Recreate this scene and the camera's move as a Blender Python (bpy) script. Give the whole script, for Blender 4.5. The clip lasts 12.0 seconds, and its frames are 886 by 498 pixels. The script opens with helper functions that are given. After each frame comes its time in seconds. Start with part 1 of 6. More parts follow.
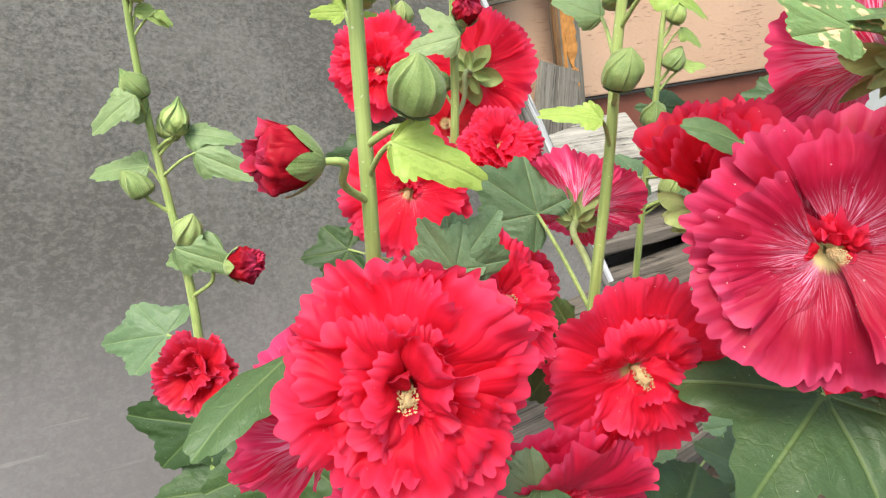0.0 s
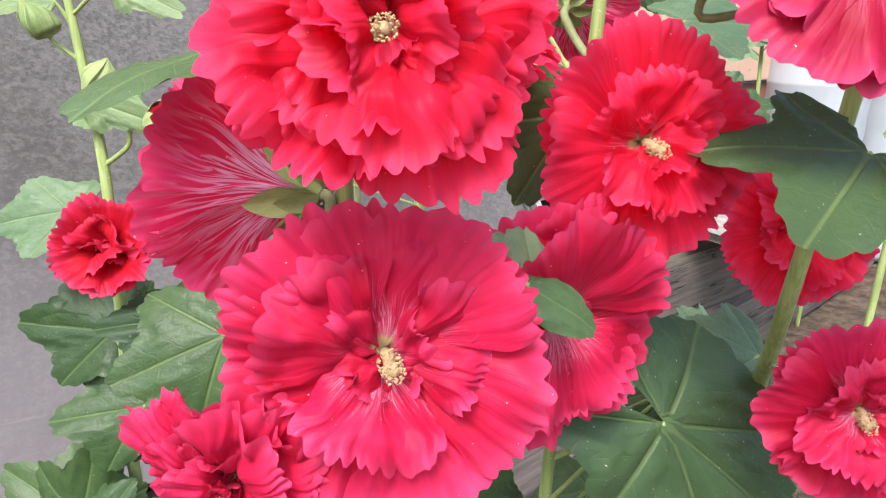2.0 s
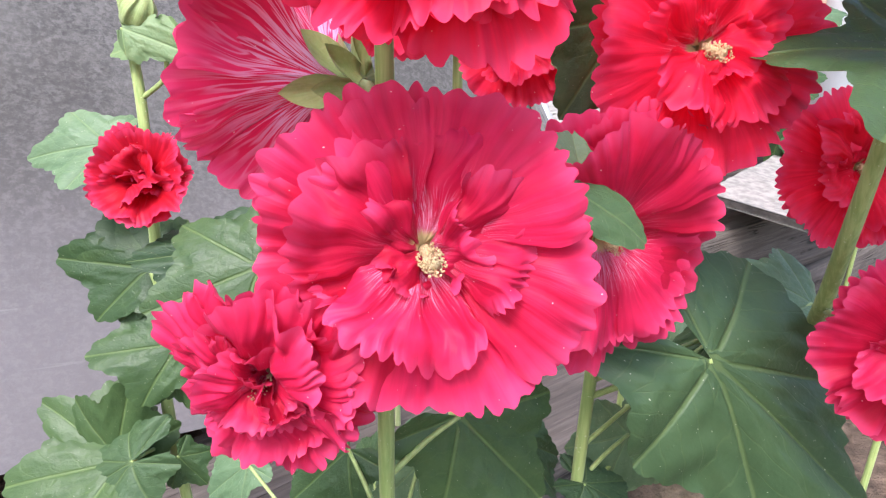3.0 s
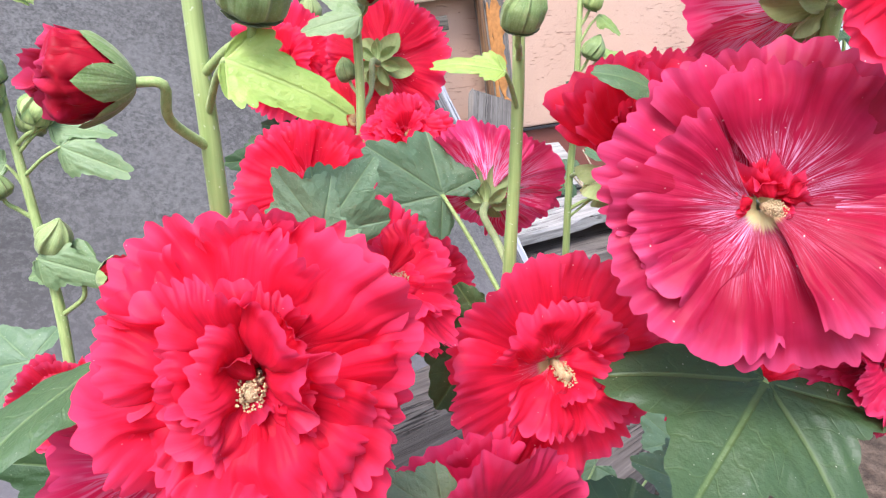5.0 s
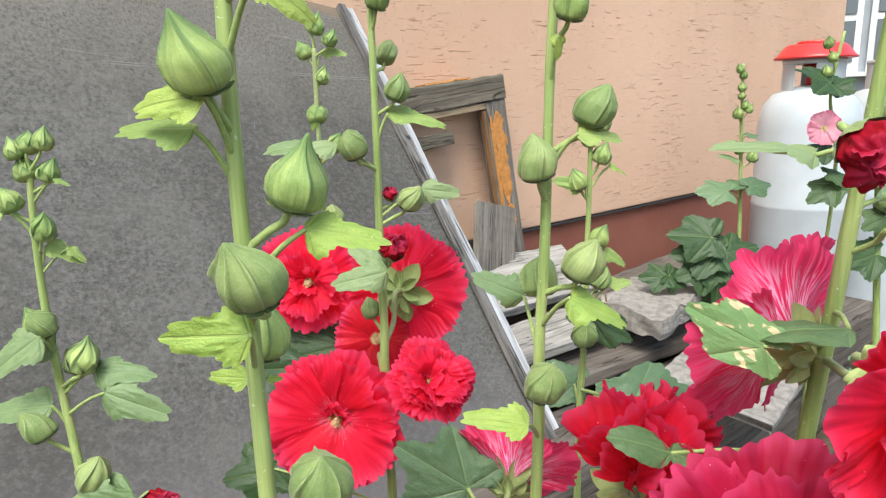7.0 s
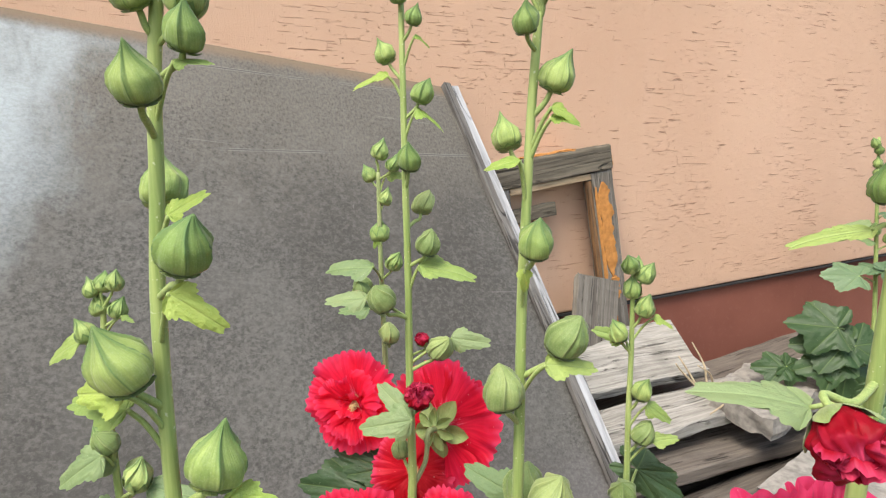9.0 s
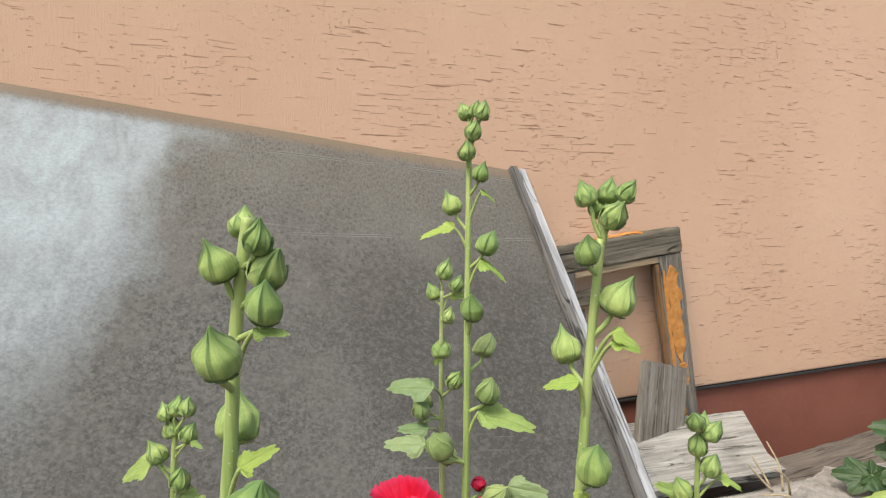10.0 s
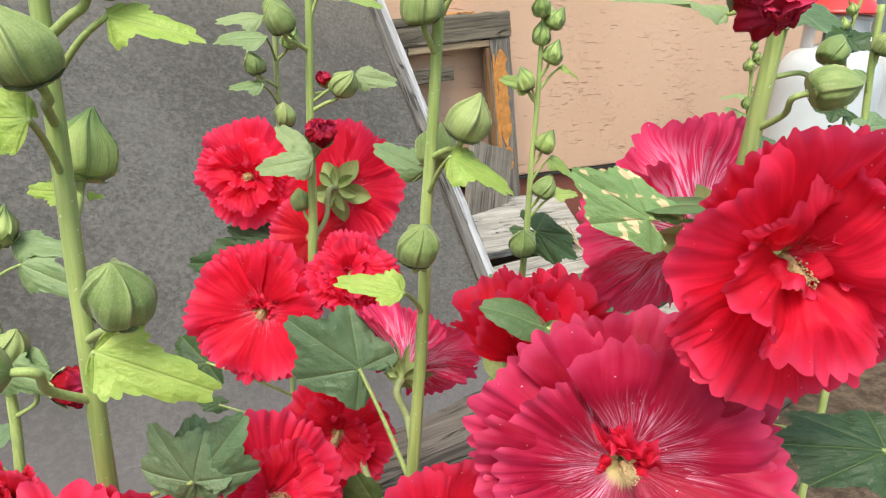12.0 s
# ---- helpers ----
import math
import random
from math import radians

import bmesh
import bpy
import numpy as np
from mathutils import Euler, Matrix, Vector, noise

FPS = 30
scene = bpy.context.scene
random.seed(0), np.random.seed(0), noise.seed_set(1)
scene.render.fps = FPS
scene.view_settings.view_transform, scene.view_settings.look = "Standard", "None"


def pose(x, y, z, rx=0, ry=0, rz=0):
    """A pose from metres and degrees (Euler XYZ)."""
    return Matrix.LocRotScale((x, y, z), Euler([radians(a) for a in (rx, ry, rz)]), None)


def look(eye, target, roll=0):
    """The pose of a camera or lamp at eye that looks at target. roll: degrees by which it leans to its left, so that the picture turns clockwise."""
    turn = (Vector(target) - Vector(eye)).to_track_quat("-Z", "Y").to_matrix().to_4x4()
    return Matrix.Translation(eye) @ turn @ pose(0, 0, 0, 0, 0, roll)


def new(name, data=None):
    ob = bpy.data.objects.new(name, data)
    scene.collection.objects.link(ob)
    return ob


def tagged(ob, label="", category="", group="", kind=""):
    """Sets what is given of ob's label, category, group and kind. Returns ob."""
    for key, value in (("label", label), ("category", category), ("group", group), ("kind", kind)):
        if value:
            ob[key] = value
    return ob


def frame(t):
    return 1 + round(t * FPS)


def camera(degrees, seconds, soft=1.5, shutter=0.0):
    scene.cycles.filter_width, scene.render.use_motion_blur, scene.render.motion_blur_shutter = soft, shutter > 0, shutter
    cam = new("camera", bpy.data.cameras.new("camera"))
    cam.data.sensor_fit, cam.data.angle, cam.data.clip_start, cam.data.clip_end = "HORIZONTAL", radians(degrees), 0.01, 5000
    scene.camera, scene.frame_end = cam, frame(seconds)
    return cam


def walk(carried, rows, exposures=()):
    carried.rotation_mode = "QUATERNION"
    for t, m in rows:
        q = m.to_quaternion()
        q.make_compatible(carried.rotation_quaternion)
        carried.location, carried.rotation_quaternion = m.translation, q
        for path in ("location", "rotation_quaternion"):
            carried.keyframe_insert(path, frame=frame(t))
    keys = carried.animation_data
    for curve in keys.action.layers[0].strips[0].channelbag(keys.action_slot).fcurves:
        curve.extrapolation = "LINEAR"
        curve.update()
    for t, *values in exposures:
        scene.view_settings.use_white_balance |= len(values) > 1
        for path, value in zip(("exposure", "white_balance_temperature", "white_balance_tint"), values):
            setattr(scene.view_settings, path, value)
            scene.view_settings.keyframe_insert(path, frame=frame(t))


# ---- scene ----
cam = camera(68.5, 12.0, 1.25)
PATH = [
    (0, (0.0110, 0.0403, 0.8799), (-0.0142, 1.6680, 0.2378), -1.78),
    (0.5, (0.0396, 0.0568, 0.8572), (0.0972, 1.6946, 0.2435), -3.28),
    (0.7, (0.0324, 0.0534, 0.8277), (0.1085, 1.6939, 0.2231), -1.95),
    (1, (0.0037, 0.0398, 0.8108), (0.1242, 1.6946, 0.2544), 0.96),
    (1.5, (-0.0086, 0.0526, 0.7822), (0.1727, 1.7152, 0.2670), 2.08),
    (2, (-0.0058, 0.0587, 0.7375), (0.1307, 1.7175, 0.1970), 0.46),
    (2.5, (-0.0105, 0.0523, 0.7032), (0.0755, 1.6984, 0.1155), 1.20),
    (2.7, (-0.0142, 0.0548, 0.7005), (0.0294, 1.7038, 0.1161), 1.04),
    (4.3, (0.0374, 0.0868, 0.7732), (0.1902, 1.7333, 0.2002), -2.44),
    (4.5, (0.0374, 0.0905, 0.7881), (0.1954, 1.7247, 0.1824), -2.08),
    (5, (0.0357, 0.0761, 0.8344), (0.1628, 1.7363, 0.2958), -1.30),
    (5.5, (0.0363, 0.0664, 0.8787), (0.1871, 1.7352, 0.3739), -1.49),
    (6, (0.0300, 0.0621, 0.9113), (0.1831, 1.7423, 0.4467), -1.20),
    (6.5, (0.0239, 0.0701, 0.9479), (0.1718, 1.7667, 0.5453), -1.06),
    (6.7, (0.0238, 0.0747, 0.9584), (0.1736, 1.7750, 0.5724), -1.38),
    (8.3, (0.0769, 0.1013, 0.9844), (0.0080, 1.8064, 0.5967), -2.29),
    (8.5, (0.0855, 0.0976, 1.0053), (-0.0079, 1.8111, 0.6622), -2.70),
    (9, (0.0962, 0.0948, 1.0447), (-0.1037, 1.8115, 0.7697), -1.21),
    (9.5, (0.0996, 0.1012, 1.0681), (-0.2099, 1.8063, 0.8244), -0.65),
    (10, (0.0980, 0.0955, 1.1133), (-0.2718, 1.8008, 0.9790), 0.10),
    (10.5, (0.1021, 0.0953, 1.1095), (-0.3087, 1.7900, 0.9613), 0.68),
    (11, (0.1055, 0.0944, 1.0481), (-0.3046, 1.7843, 0.8521), -3.13),
    (11.5, (0.0867, 0.0824, 0.9633), (-0.1686, 1.7662, 0.5604), -0.96),
    (12, (0.0860, 0.0844, 0.9217), (0.1800, 1.7577, 0.4178), 1.89),
]
walk(cam, [(t, look(eye, target, roll)) for t, eye, target, roll in PATH], [(0.0, 1.24, 6750, 3), (1.5, 1.29, 6400, 11), (2.5, 1.62, 6150, 15), (4.5, 1.52, 5650, 24), (5.0, 1.45, 5750, 17), (5.5, 1.35, 6300, 5), (6.5, 1.09, 6350, 4), (8.5, 0.98, 6550, 8), (9.5, 0.93, 6850, 7), (10.5, 0.65, 6850, 7), (11.5, 0.8, 6800, 6), (12.0, 1.0, 6750, 4)])

# ---------------------------------------------------------------- light
world = bpy.data.worlds.new("sky")
scene.world = world
world.use_nodes = True
wn = world.node_tree.nodes
sky = wn.new("ShaderNodeTexSky")
sky.sky_type, sky.sun_disc = "NISHITA", False
sky.sun_elevation, sky.sun_rotation = radians(55), radians(200)
sky.air_density, sky.dust_density = 1.2, 3.0
world.node_tree.links.new(sky.outputs[0], wn["Background"].inputs[0])
wn["Background"].inputs[1].default_value = 0.15

sun = new("sun", bpy.data.lights.new("sun", "SUN"))
sun.data.energy, sun.data.angle, sun.data.color = 2.2, radians(25), (1.0, 0.96, 0.9)
sun.matrix_world = look((-0.6, -1.7, 3.0), (0, 0, 0))


# ---------------------------------------------------------------- materials
class Nodes:
    """A short way to write node materials."""

    def __init__(self, name):
        self.mat = bpy.data.materials.new(name)
        self.mat.use_nodes = True
        self.tree = self.mat.node_tree
        self.bsdf = self.tree.nodes["Principled BSDF"]
        self.out = self.tree.nodes["Material Output"]

    def put(self, socket, value):
        if isinstance(value, bpy.types.NodeSocket):
            self.tree.links.new(value, socket)
        else:
            socket.default_value = (*value, 1) if isinstance(value, tuple) and len(value) == 3 and socket.type == "RGBA" else value

    def node(self, kind, **inputs):
        n = self.tree.nodes.new(kind)
        for key, value in inputs.items():
            self.put(n.inputs[key], value)
        return n

    def math(self, op, a, b=0.0, clamp=False):
        n = self.tree.nodes.new("ShaderNodeMath")
        n.operation, n.use_clamp = op, clamp
        self.put(n.inputs[0], a)
        self.put(n.inputs[1], b)
        return n.outputs[0]

    def coord(self, name="Object"):
        return self.tree.nodes.new("ShaderNodeTexCoord").outputs[name]

    def scaled(self, vector, x, y, z):
        n = self.node("ShaderNodeMapping", Vector=vector)
        n.inputs["Scale"].default_value = (x, y, z)
        return n.outputs[0]

    def noise(self, vector, scale, detail=3.0, rough=0.55, warp=0.0):
        n = self.node("ShaderNodeTexNoise", Vector=vector, Scale=scale, Detail=detail, Roughness=rough, Distortion=warp)
        return n.outputs[0]

    def band(self, value, lo, hi):
        n = self.tree.nodes.new("ShaderNodeMapRange")
        n.interpolation_type = "SMOOTHSTEP"
        for key, v in zip(("Value", "From Min", "From Max"), (value, lo, hi)):
            self.put(n.inputs[key], v)
        return n.outputs[0]

    def mix(self, factor, a, b):
        n = self.tree.nodes.new("ShaderNodeMix")
        n.data_type = "RGBA"
        self.put(n.inputs[0], factor)
        self.put(n.inputs[6], a)
        self.put(n.inputs[7], b)
        return n.outputs[2]

    def xyz(self, vector):
        n = self.node("ShaderNodeSeparateXYZ", Vector=vector)
        return n.outputs[0], n.outputs[1], n.outputs[2]

    def random(self):
        return self.tree.nodes.new("ShaderNodeObjectInfo").outputs["Random"]

    def bump(self, height, strength, distance):
        n = self.node("ShaderNodeBump", Height=height, Strength=strength, Distance=distance)
        self.put(self.bsdf.inputs["Normal"], n.outputs[0])
        return n.outputs[0]

    def finish(self, color, rough=0.6, metallic=0.0, spec=0.5):
        self.put(self.bsdf.inputs["Base Color"], color)
        self.put(self.bsdf.inputs["Roughness"], rough)
        self.put(self.bsdf.inputs["Metallic"], metallic)
        self.put(self.bsdf.inputs["Specular IOR Level"], spec)
        return self.mat

    def thin(self, color, share):
        """Lets light through a thin leaf or petal."""
        glow = self.node("ShaderNodeBsdfTranslucent", Color=color)
        m = self.node("ShaderNodeMixShader", Fac=share)
        self.tree.links.new(self.bsdf.outputs[0], m.inputs[1])
        self.tree.links.new(glow.outputs[0], m.inputs[2])
        self.tree.links.new(m.outputs[0], self.out.inputs["Surface"])


def petal_material(name, deep, bright, veins, throat=0.13, vein_end=0.6, share=0.42, wide=0.10, count=74.0):
    """Satin petal: u runs across the fan, v from the throat to the rim."""
    n = Nodes(name)
    u, v, _ = n.xyz(n.coord("UV"))
    seed = n.math("MULTIPLY", n.random(), 40.0)
    fan = n.node("ShaderNodeCombineXYZ", X=n.math("MULTIPLY", u, 38.0), Y=n.math("MULTIPLY", v, 1.3), Z=seed).outputs[0]
    fine = n.node("ShaderNodeCombineXYZ", X=n.math("MULTIPLY", u, count), Y=n.math("MULTIPLY", v, 2.2), Z=seed).outputs[0]
    streak = n.noise(fan, 1.0, 2.0, 0.5, 0.3)
    thread = n.noise(fine, 1.0, 1.0, 0.5, 0.5)
    o = n.coord("Object")
    broad = n.noise(o, 2.0, 3.0)
    tone = n.mix(n.band(n.math("ADD", n.math("MULTIPLY", broad, 0.6), n.math("MULTIPLY", n.random(), 0.45)), 0.2, 0.8), deep, bright)
    tone = n.mix(n.math("MULTIPLY", n.band(streak, 0.35, 0.65), 0.22), tone, tuple(c * 0.55 for c in deep))
    near = n.math("SUBTRACT", 1.0, n.band(n.math("ADD", v, n.math("MULTIPLY", n.math("SUBTRACT", streak, 0.5), 0.45)), 0.16, vein_end))
    line = n.math("SUBTRACT", 1.0, n.band(n.math("ABSOLUTE", n.math("SUBTRACT", thread, 0.5)), 0.012, wide))
    glow = n.math("MULTIPLY", n.math("SUBTRACT", 1.0, n.band(v, throat, throat + 0.16)), 0.22)
    line = n.math("MULTIPLY", n.math("MAXIMUM", line, glow), near)
    if veins < 1.0:
        line = n.math("MULTIPLY", line, n.math("ADD", 0.15, n.math("MULTIPLY", n.band(n.random(), 0.25, 0.6), 0.85)))
    col = n.mix(n.math("MULTIPLY", line, veins), tone, (0.88, 0.56, 0.80))
    # Pink towards the edge: paler rims plus the highlights they catch, both coloured in.
    rim = n.math("MULTIPLY", n.band(n.math("ADD", v, n.math("MULTIPLY", n.math("SUBTRACT", broad, 0.5), 0.9)), 0.70, 1.10), 0.26)
    col = n.mix(rim, col, (0.78, 0.075, 0.23))
    edge = n.math("MULTIPLY", n.band(n.math("ADD", v, n.math("MULTIPLY", n.math("SUBTRACT", streak, 0.5), 0.12)), 0.86, 1.0), 0.26)
    col = n.mix(edge, col, (0.85, 0.13, 0.30))
    eye = n.math("SUBTRACT", 1.0, n.band(n.math("ADD", v, n.math("MULTIPLY", streak, 0.10)), throat + 0.02, throat + 0.09))
    col = n.mix(eye, col, (0.70, 0.58, 0.28))
    dust = n.band(n.noise(o, 34, 1.0), 0.795, 0.82)
    col = n.mix(n.math("MULTIPLY", dust, 0.75), col, (0.85, 0.78, 0.72))
    n.bump(n.math("ADD", n.math("ADD", n.math("MULTIPLY", streak, 0.7), n.math("MULTIPLY", thread, 0.35)), n.math("MULTIPLY", n.noise(o, 9, 3), 0.4)), 0.38, 0.0013)
    n.put(n.bsdf.inputs["Sheen Weight"], 0.04)
    n.put(n.bsdf.inputs["Sheen Roughness"], 0.35)
    n.put(n.bsdf.inputs["Sheen Tint"], (1.0, 0.45, 0.75))
    mat = n.finish(col, 0.45, 0.0, 0.13)
    n.thin(col, share)
    return mat


def leaf_material(name, dark, light, vein, lobe=7, scorch=0.0, lace=0.28):
    """UV holds the angle about the stalk's end (0 to 1 over all lobes) and the way out to the rim."""
    n = Nodes(name)
    u, v, _ = n.xyz(n.coord("UV"))
    part_ = n.math("MULTIPLY", u, float(lobe))
    off = n.math("ABSOLUTE", n.math("SUBTRACT", n.math("FRACT", part_), 0.5))
    across = n.math("MULTIPLY", off, v)
    rib = n.math("SUBTRACT", 1.0, n.band(n.math("SUBTRACT", across, n.math("MULTIPLY", n.math("SUBTRACT", 1.0, v), 0.006)), 0.005, 0.020))
    side = n.math("ABSOLUTE", n.math("SUBTRACT", n.math("FRACT", n.math("SUBTRACT", n.math("MULTIPLY", v, 5.0), n.math("MULTIPLY", across, 6.5))), 0.5))
    side = n.math("MULTIPLY", n.math("SUBTRACT", 1.0, n.band(side, 0.01, 0.06)), lace)
    lines = n.math("MAXIMUM", rib, side)
    o = n.coord("Object")
    cell = n.node("ShaderNodeTexVoronoi", Vector=o, Scale=24.0).outputs["Distance"]
    broad = n.noise(o, 3.2, 5.0, 0.65)
    col = n.mix(n.band(n.math("ADD", n.math("MULTIPLY", broad, 0.7), n.math("MULTIPLY", n.random(), 0.35)), 0.3, 0.75), dark, light)
    col = n.mix(n.math("MULTIPLY", lines, 0.34), col, vein)
    fleck = n.band(n.noise(o, 60, 1.0), 0.765, 0.795)
    col = n.mix(n.math("MULTIPLY", fleck, 0.8), col, (0.62, 0.60, 0.48))
    if scorch:
        spots = n.band(n.noise(o, 3.2, 2.0), 0.565, 0.60)
        col = n.mix(n.math("MULTIPLY", spots, scorch), col, (0.62, 0.50, 0.30))
    pucker = n.math("ADD", n.math("MULTIPLY", cell, 0.14), n.math("MULTIPLY", n.noise(o, 9, 4.0, 0.6), 1.4))
    n.bump(n.math("SUBTRACT", pucker, n.math("MULTIPLY", lines, 0.7)), 0.45, 0.0018)
    mat = n.finish(col, 0.46, 0.0, 0.36)
    n.thin(col, 0.22)
    return mat


def bud_material(name, dark, light, edge, ribs=5, thin=0.0, tip=False):
    """Soft downy sepals: faint veins along them, their raised seams a little paler."""
    n = Nodes(name)
    u, v, _ = n.xyz(n.coord("UV"))
    off = n.math("ABSOLUTE", n.math("SUBTRACT", n.math("FRACT", n.math("MULTIPLY", u, float(ribs))), 0.5))
    seam = n.band(off, 0.47, 0.497)
    crease = n.math("MULTIPLY", n.band(off, 0.33, 0.41), n.math("SUBTRACT", 1.0, n.band(off, 0.41, 0.45)))
    fine = n.noise(n.node("ShaderNodeCombineXYZ", X=n.math("MULTIPLY", u, 84.0), Y=n.math("MULTIPLY", v, 3.0), Z=n.math("MULTIPLY", n.random(), 9.0)).outputs[0], 1.0, 2.0)
    o = n.coord("Object")
    broad = n.noise(o, 2.6, 5.0, 0.6)
    col = n.mix(n.band(n.math("ADD", n.math("MULTIPLY", broad, 0.75), n.math("MULTIPLY", n.random(), 0.35)), 0.32, 0.80), dark, light)
    col = n.mix(n.math("MULTIPLY", n.band(fine, 0.42, 0.68), 0.20), col, tuple(c * 0.55 for c in dark))
    col = n.mix(n.math("MULTIPLY", crease, 0.26), col, tuple(c * 0.55 for c in dark))
    down = n.band(n.noise(o, 30, 3.0, 0.7), 0.45, 0.75)
    col = n.mix(n.math("MULTIPLY", down, 0.16), col, (0.52, 0.56, 0.40))
    col = n.mix(n.math("MULTIPLY", seam, 0.6), col, edge)
    if tip:
        top = n.math("MULTIPLY", n.band(n.math("ADD", v, n.math("MULTIPLY", n.band(off, 0.3, 0.5), 0.25)), 0.55, 1.10), 0.80)
        col = n.mix(top, col, (0.075, 0.150, 0.050))
    n.bump(n.math("ADD", n.math("MULTIPLY", fine, 0.8), n.math("MULTIPLY", n.noise(o, 22, 3), 0.3)), 0.28, 0.0012)
    n.put(n.bsdf.inputs["Sheen Weight"], 0.14)
    n.put(n.bsdf.inputs["Sheen Roughness"], 0.4)
    mat = n.finish(col, 0.6, 0.0, 0.28)
    if thin:
        n.thin(col, thin)
    return mat


def stem_material(name, low, high):
    n = Nodes(name)
    o = n.coord("Object")
    streak = n.noise(n.scaled(o, 500, 500, 22), 1.0, 3.0)
    col = n.mix(n.band(n.math("ADD", n.math("MULTIPLY", streak, 0.6), n.math("MULTIPLY", n.noise(o, 14, 2), 0.4)), 0.35, 0.65), low, high)
    fleck = n.band(n.noise(o, 520, 1.0), 0.70, 0.76)
    col = n.mix(n.math("MULTIPLY", fleck, 0.6), col, (0.60, 0.62, 0.46))
    n.bump(n.math("ADD", streak, n.math("MULTIPLY", n.noise(o, 700, 2), 0.4)), 0.20, 0.0006)
    n.put(n.bsdf.inputs["Sheen Weight"], 0.1)
    return n.finish(col, 0.55, 0.0, 0.35)


PETAL_RED = petal_material("petal_red", (0.66, 0.008, 0.025), (0.88, 0.020, 0.070), 0.55, 0.13, 0.40, 0.58, 0.050)
PETAL_ROSE = petal_material("petal_rose", (0.30, 0.005, 0.023), (0.44, 0.011, 0.054), 0.85, 0.12, 0.66, 0.40, 0.055)
PETAL_BRIGHT = petal_material("petal_bright", (0.50, 0.008, 0.038), (0.69, 0.019, 0.086), 0.80, 0.12, 0.58, 0.42, 0.055)
PETAL_BACK = petal_material("petal_striped", (0.74, 0.024, 0.105), (0.90, 0.050, 0.180), 1.0, 0.02, 1.05, 0.30, 0.115, 36.0)
PETAL_DEEP = petal_material("petal_deep", (0.44, 0.005, 0.012), (0.62, 0.012, 0.030), 0.0, 0.12, 0.4)
PETAL_DARK = petal_material("petal_dark", (0.32, 0.005, 0.014), (0.48, 0.010, 0.030), 0.0, -0.2, 0.4)
PETAL_PINK = petal_material("petal_pink", (0.70, 0.26, 0.36), (0.80, 0.42, 0.50), 0.3, 0.16, 0.5)
LEAF_DARK = leaf_material("leaf_dark", (0.026, 0.057, 0.022), (0.054, 0.098, 0.040), (0.15, 0.21, 0.07))
LEAF_DEEP = leaf_material("leaf_deep", (0.029, 0.063, 0.020), (0.058, 0.104, 0.034), (0.16, 0.23, 0.07), 5, 0.0, 0.15)
LEAF_BROAD = leaf_material("leaf_broad", (0.023, 0.049, 0.016), (0.044, 0.080, 0.027), (0.15, 0.21, 0.06), 5, 0.0, 0.20)
LEAF_MID = leaf_material("leaf_mid", (0.086, 0.152, 0.074), (0.150, 0.228, 0.118), (0.21, 0.30, 0.13), 5)
LEAF_MID3 = leaf_material("leaf_mid_long", (0.062, 0.116, 0.044), (0.112, 0.175, 0.072), (0.22, 0.31, 0.12), 3)
LEAF_SPOT = leaf_material("leaf_spotted", (0.14, 0.25, 0.09), (0.22, 0.34, 0.13), (0.22, 0.28, 0.12), 5, 0.9)
LEAF_SOFT = leaf_material("leaf_soft", (0.138, 0.215, 0.090), (0.230, 0.305, 0.140), (0.26, 0.36, 0.15), 3, 0.0, 0.16)
LEAF_LIGHT = leaf_material("leaf_light", (0.195, 0.290, 0.075), (0.310, 0.400, 0.115), (0.31, 0.41, 0.16), 3, 0.0, 0.14)
LEAF_YELLOW = leaf_material("leaf_yellow", (0.21, 0.33, 0.06), (0.34, 0.44, 0.10), (0.38, 0.46, 0.15), 3, 0.0, 0.08)
BUD_GREEN = bud_material("bud_green", (0.150, 0.235, 0.058), (0.290, 0.370, 0.110), (0.075, 0.150, 0.050), 5, 0.0, True)
BUD_YOUNG = bud_material("bud_young", (0.160, 0.245, 0.062), (0.320, 0.400, 0.130), (0.080, 0.155, 0.052), 5, 0.0, True)
BUD_PALE = bud_material("bud_pale", (0.125, 0.190, 0.055), (0.250, 0.310, 0.110), (0.34, 0.39, 0.17))
CALYX = bud_material("calyx_green", (0.250, 0.330, 0.110), (0.420, 0.480, 0.190), (0.44, 0.50, 0.22), 5, 0.2)
STEM_GREEN = stem_material("stem_green", (0.19, 0.27, 0.075), (0.32, 0.39, 0.135))
STEM_PALE = stem_material("stem_pale", (0.20, 0.25, 0.10), (0.30, 0.34, 0.15))


def pollen_material():
    n = Nodes("pollen")
    col = n.mix(n.band(n.noise(n.coord("Object"), 900, 2), 0.4, 0.65), (0.56, 0.40, 0.17), (0.74, 0.58, 0.36))
    n.bump(n.noise(n.coord("Object"), 1200, 2), 0.6, 0.001)
    return n.finish(col, 0.8)


POLLEN = pollen_material()


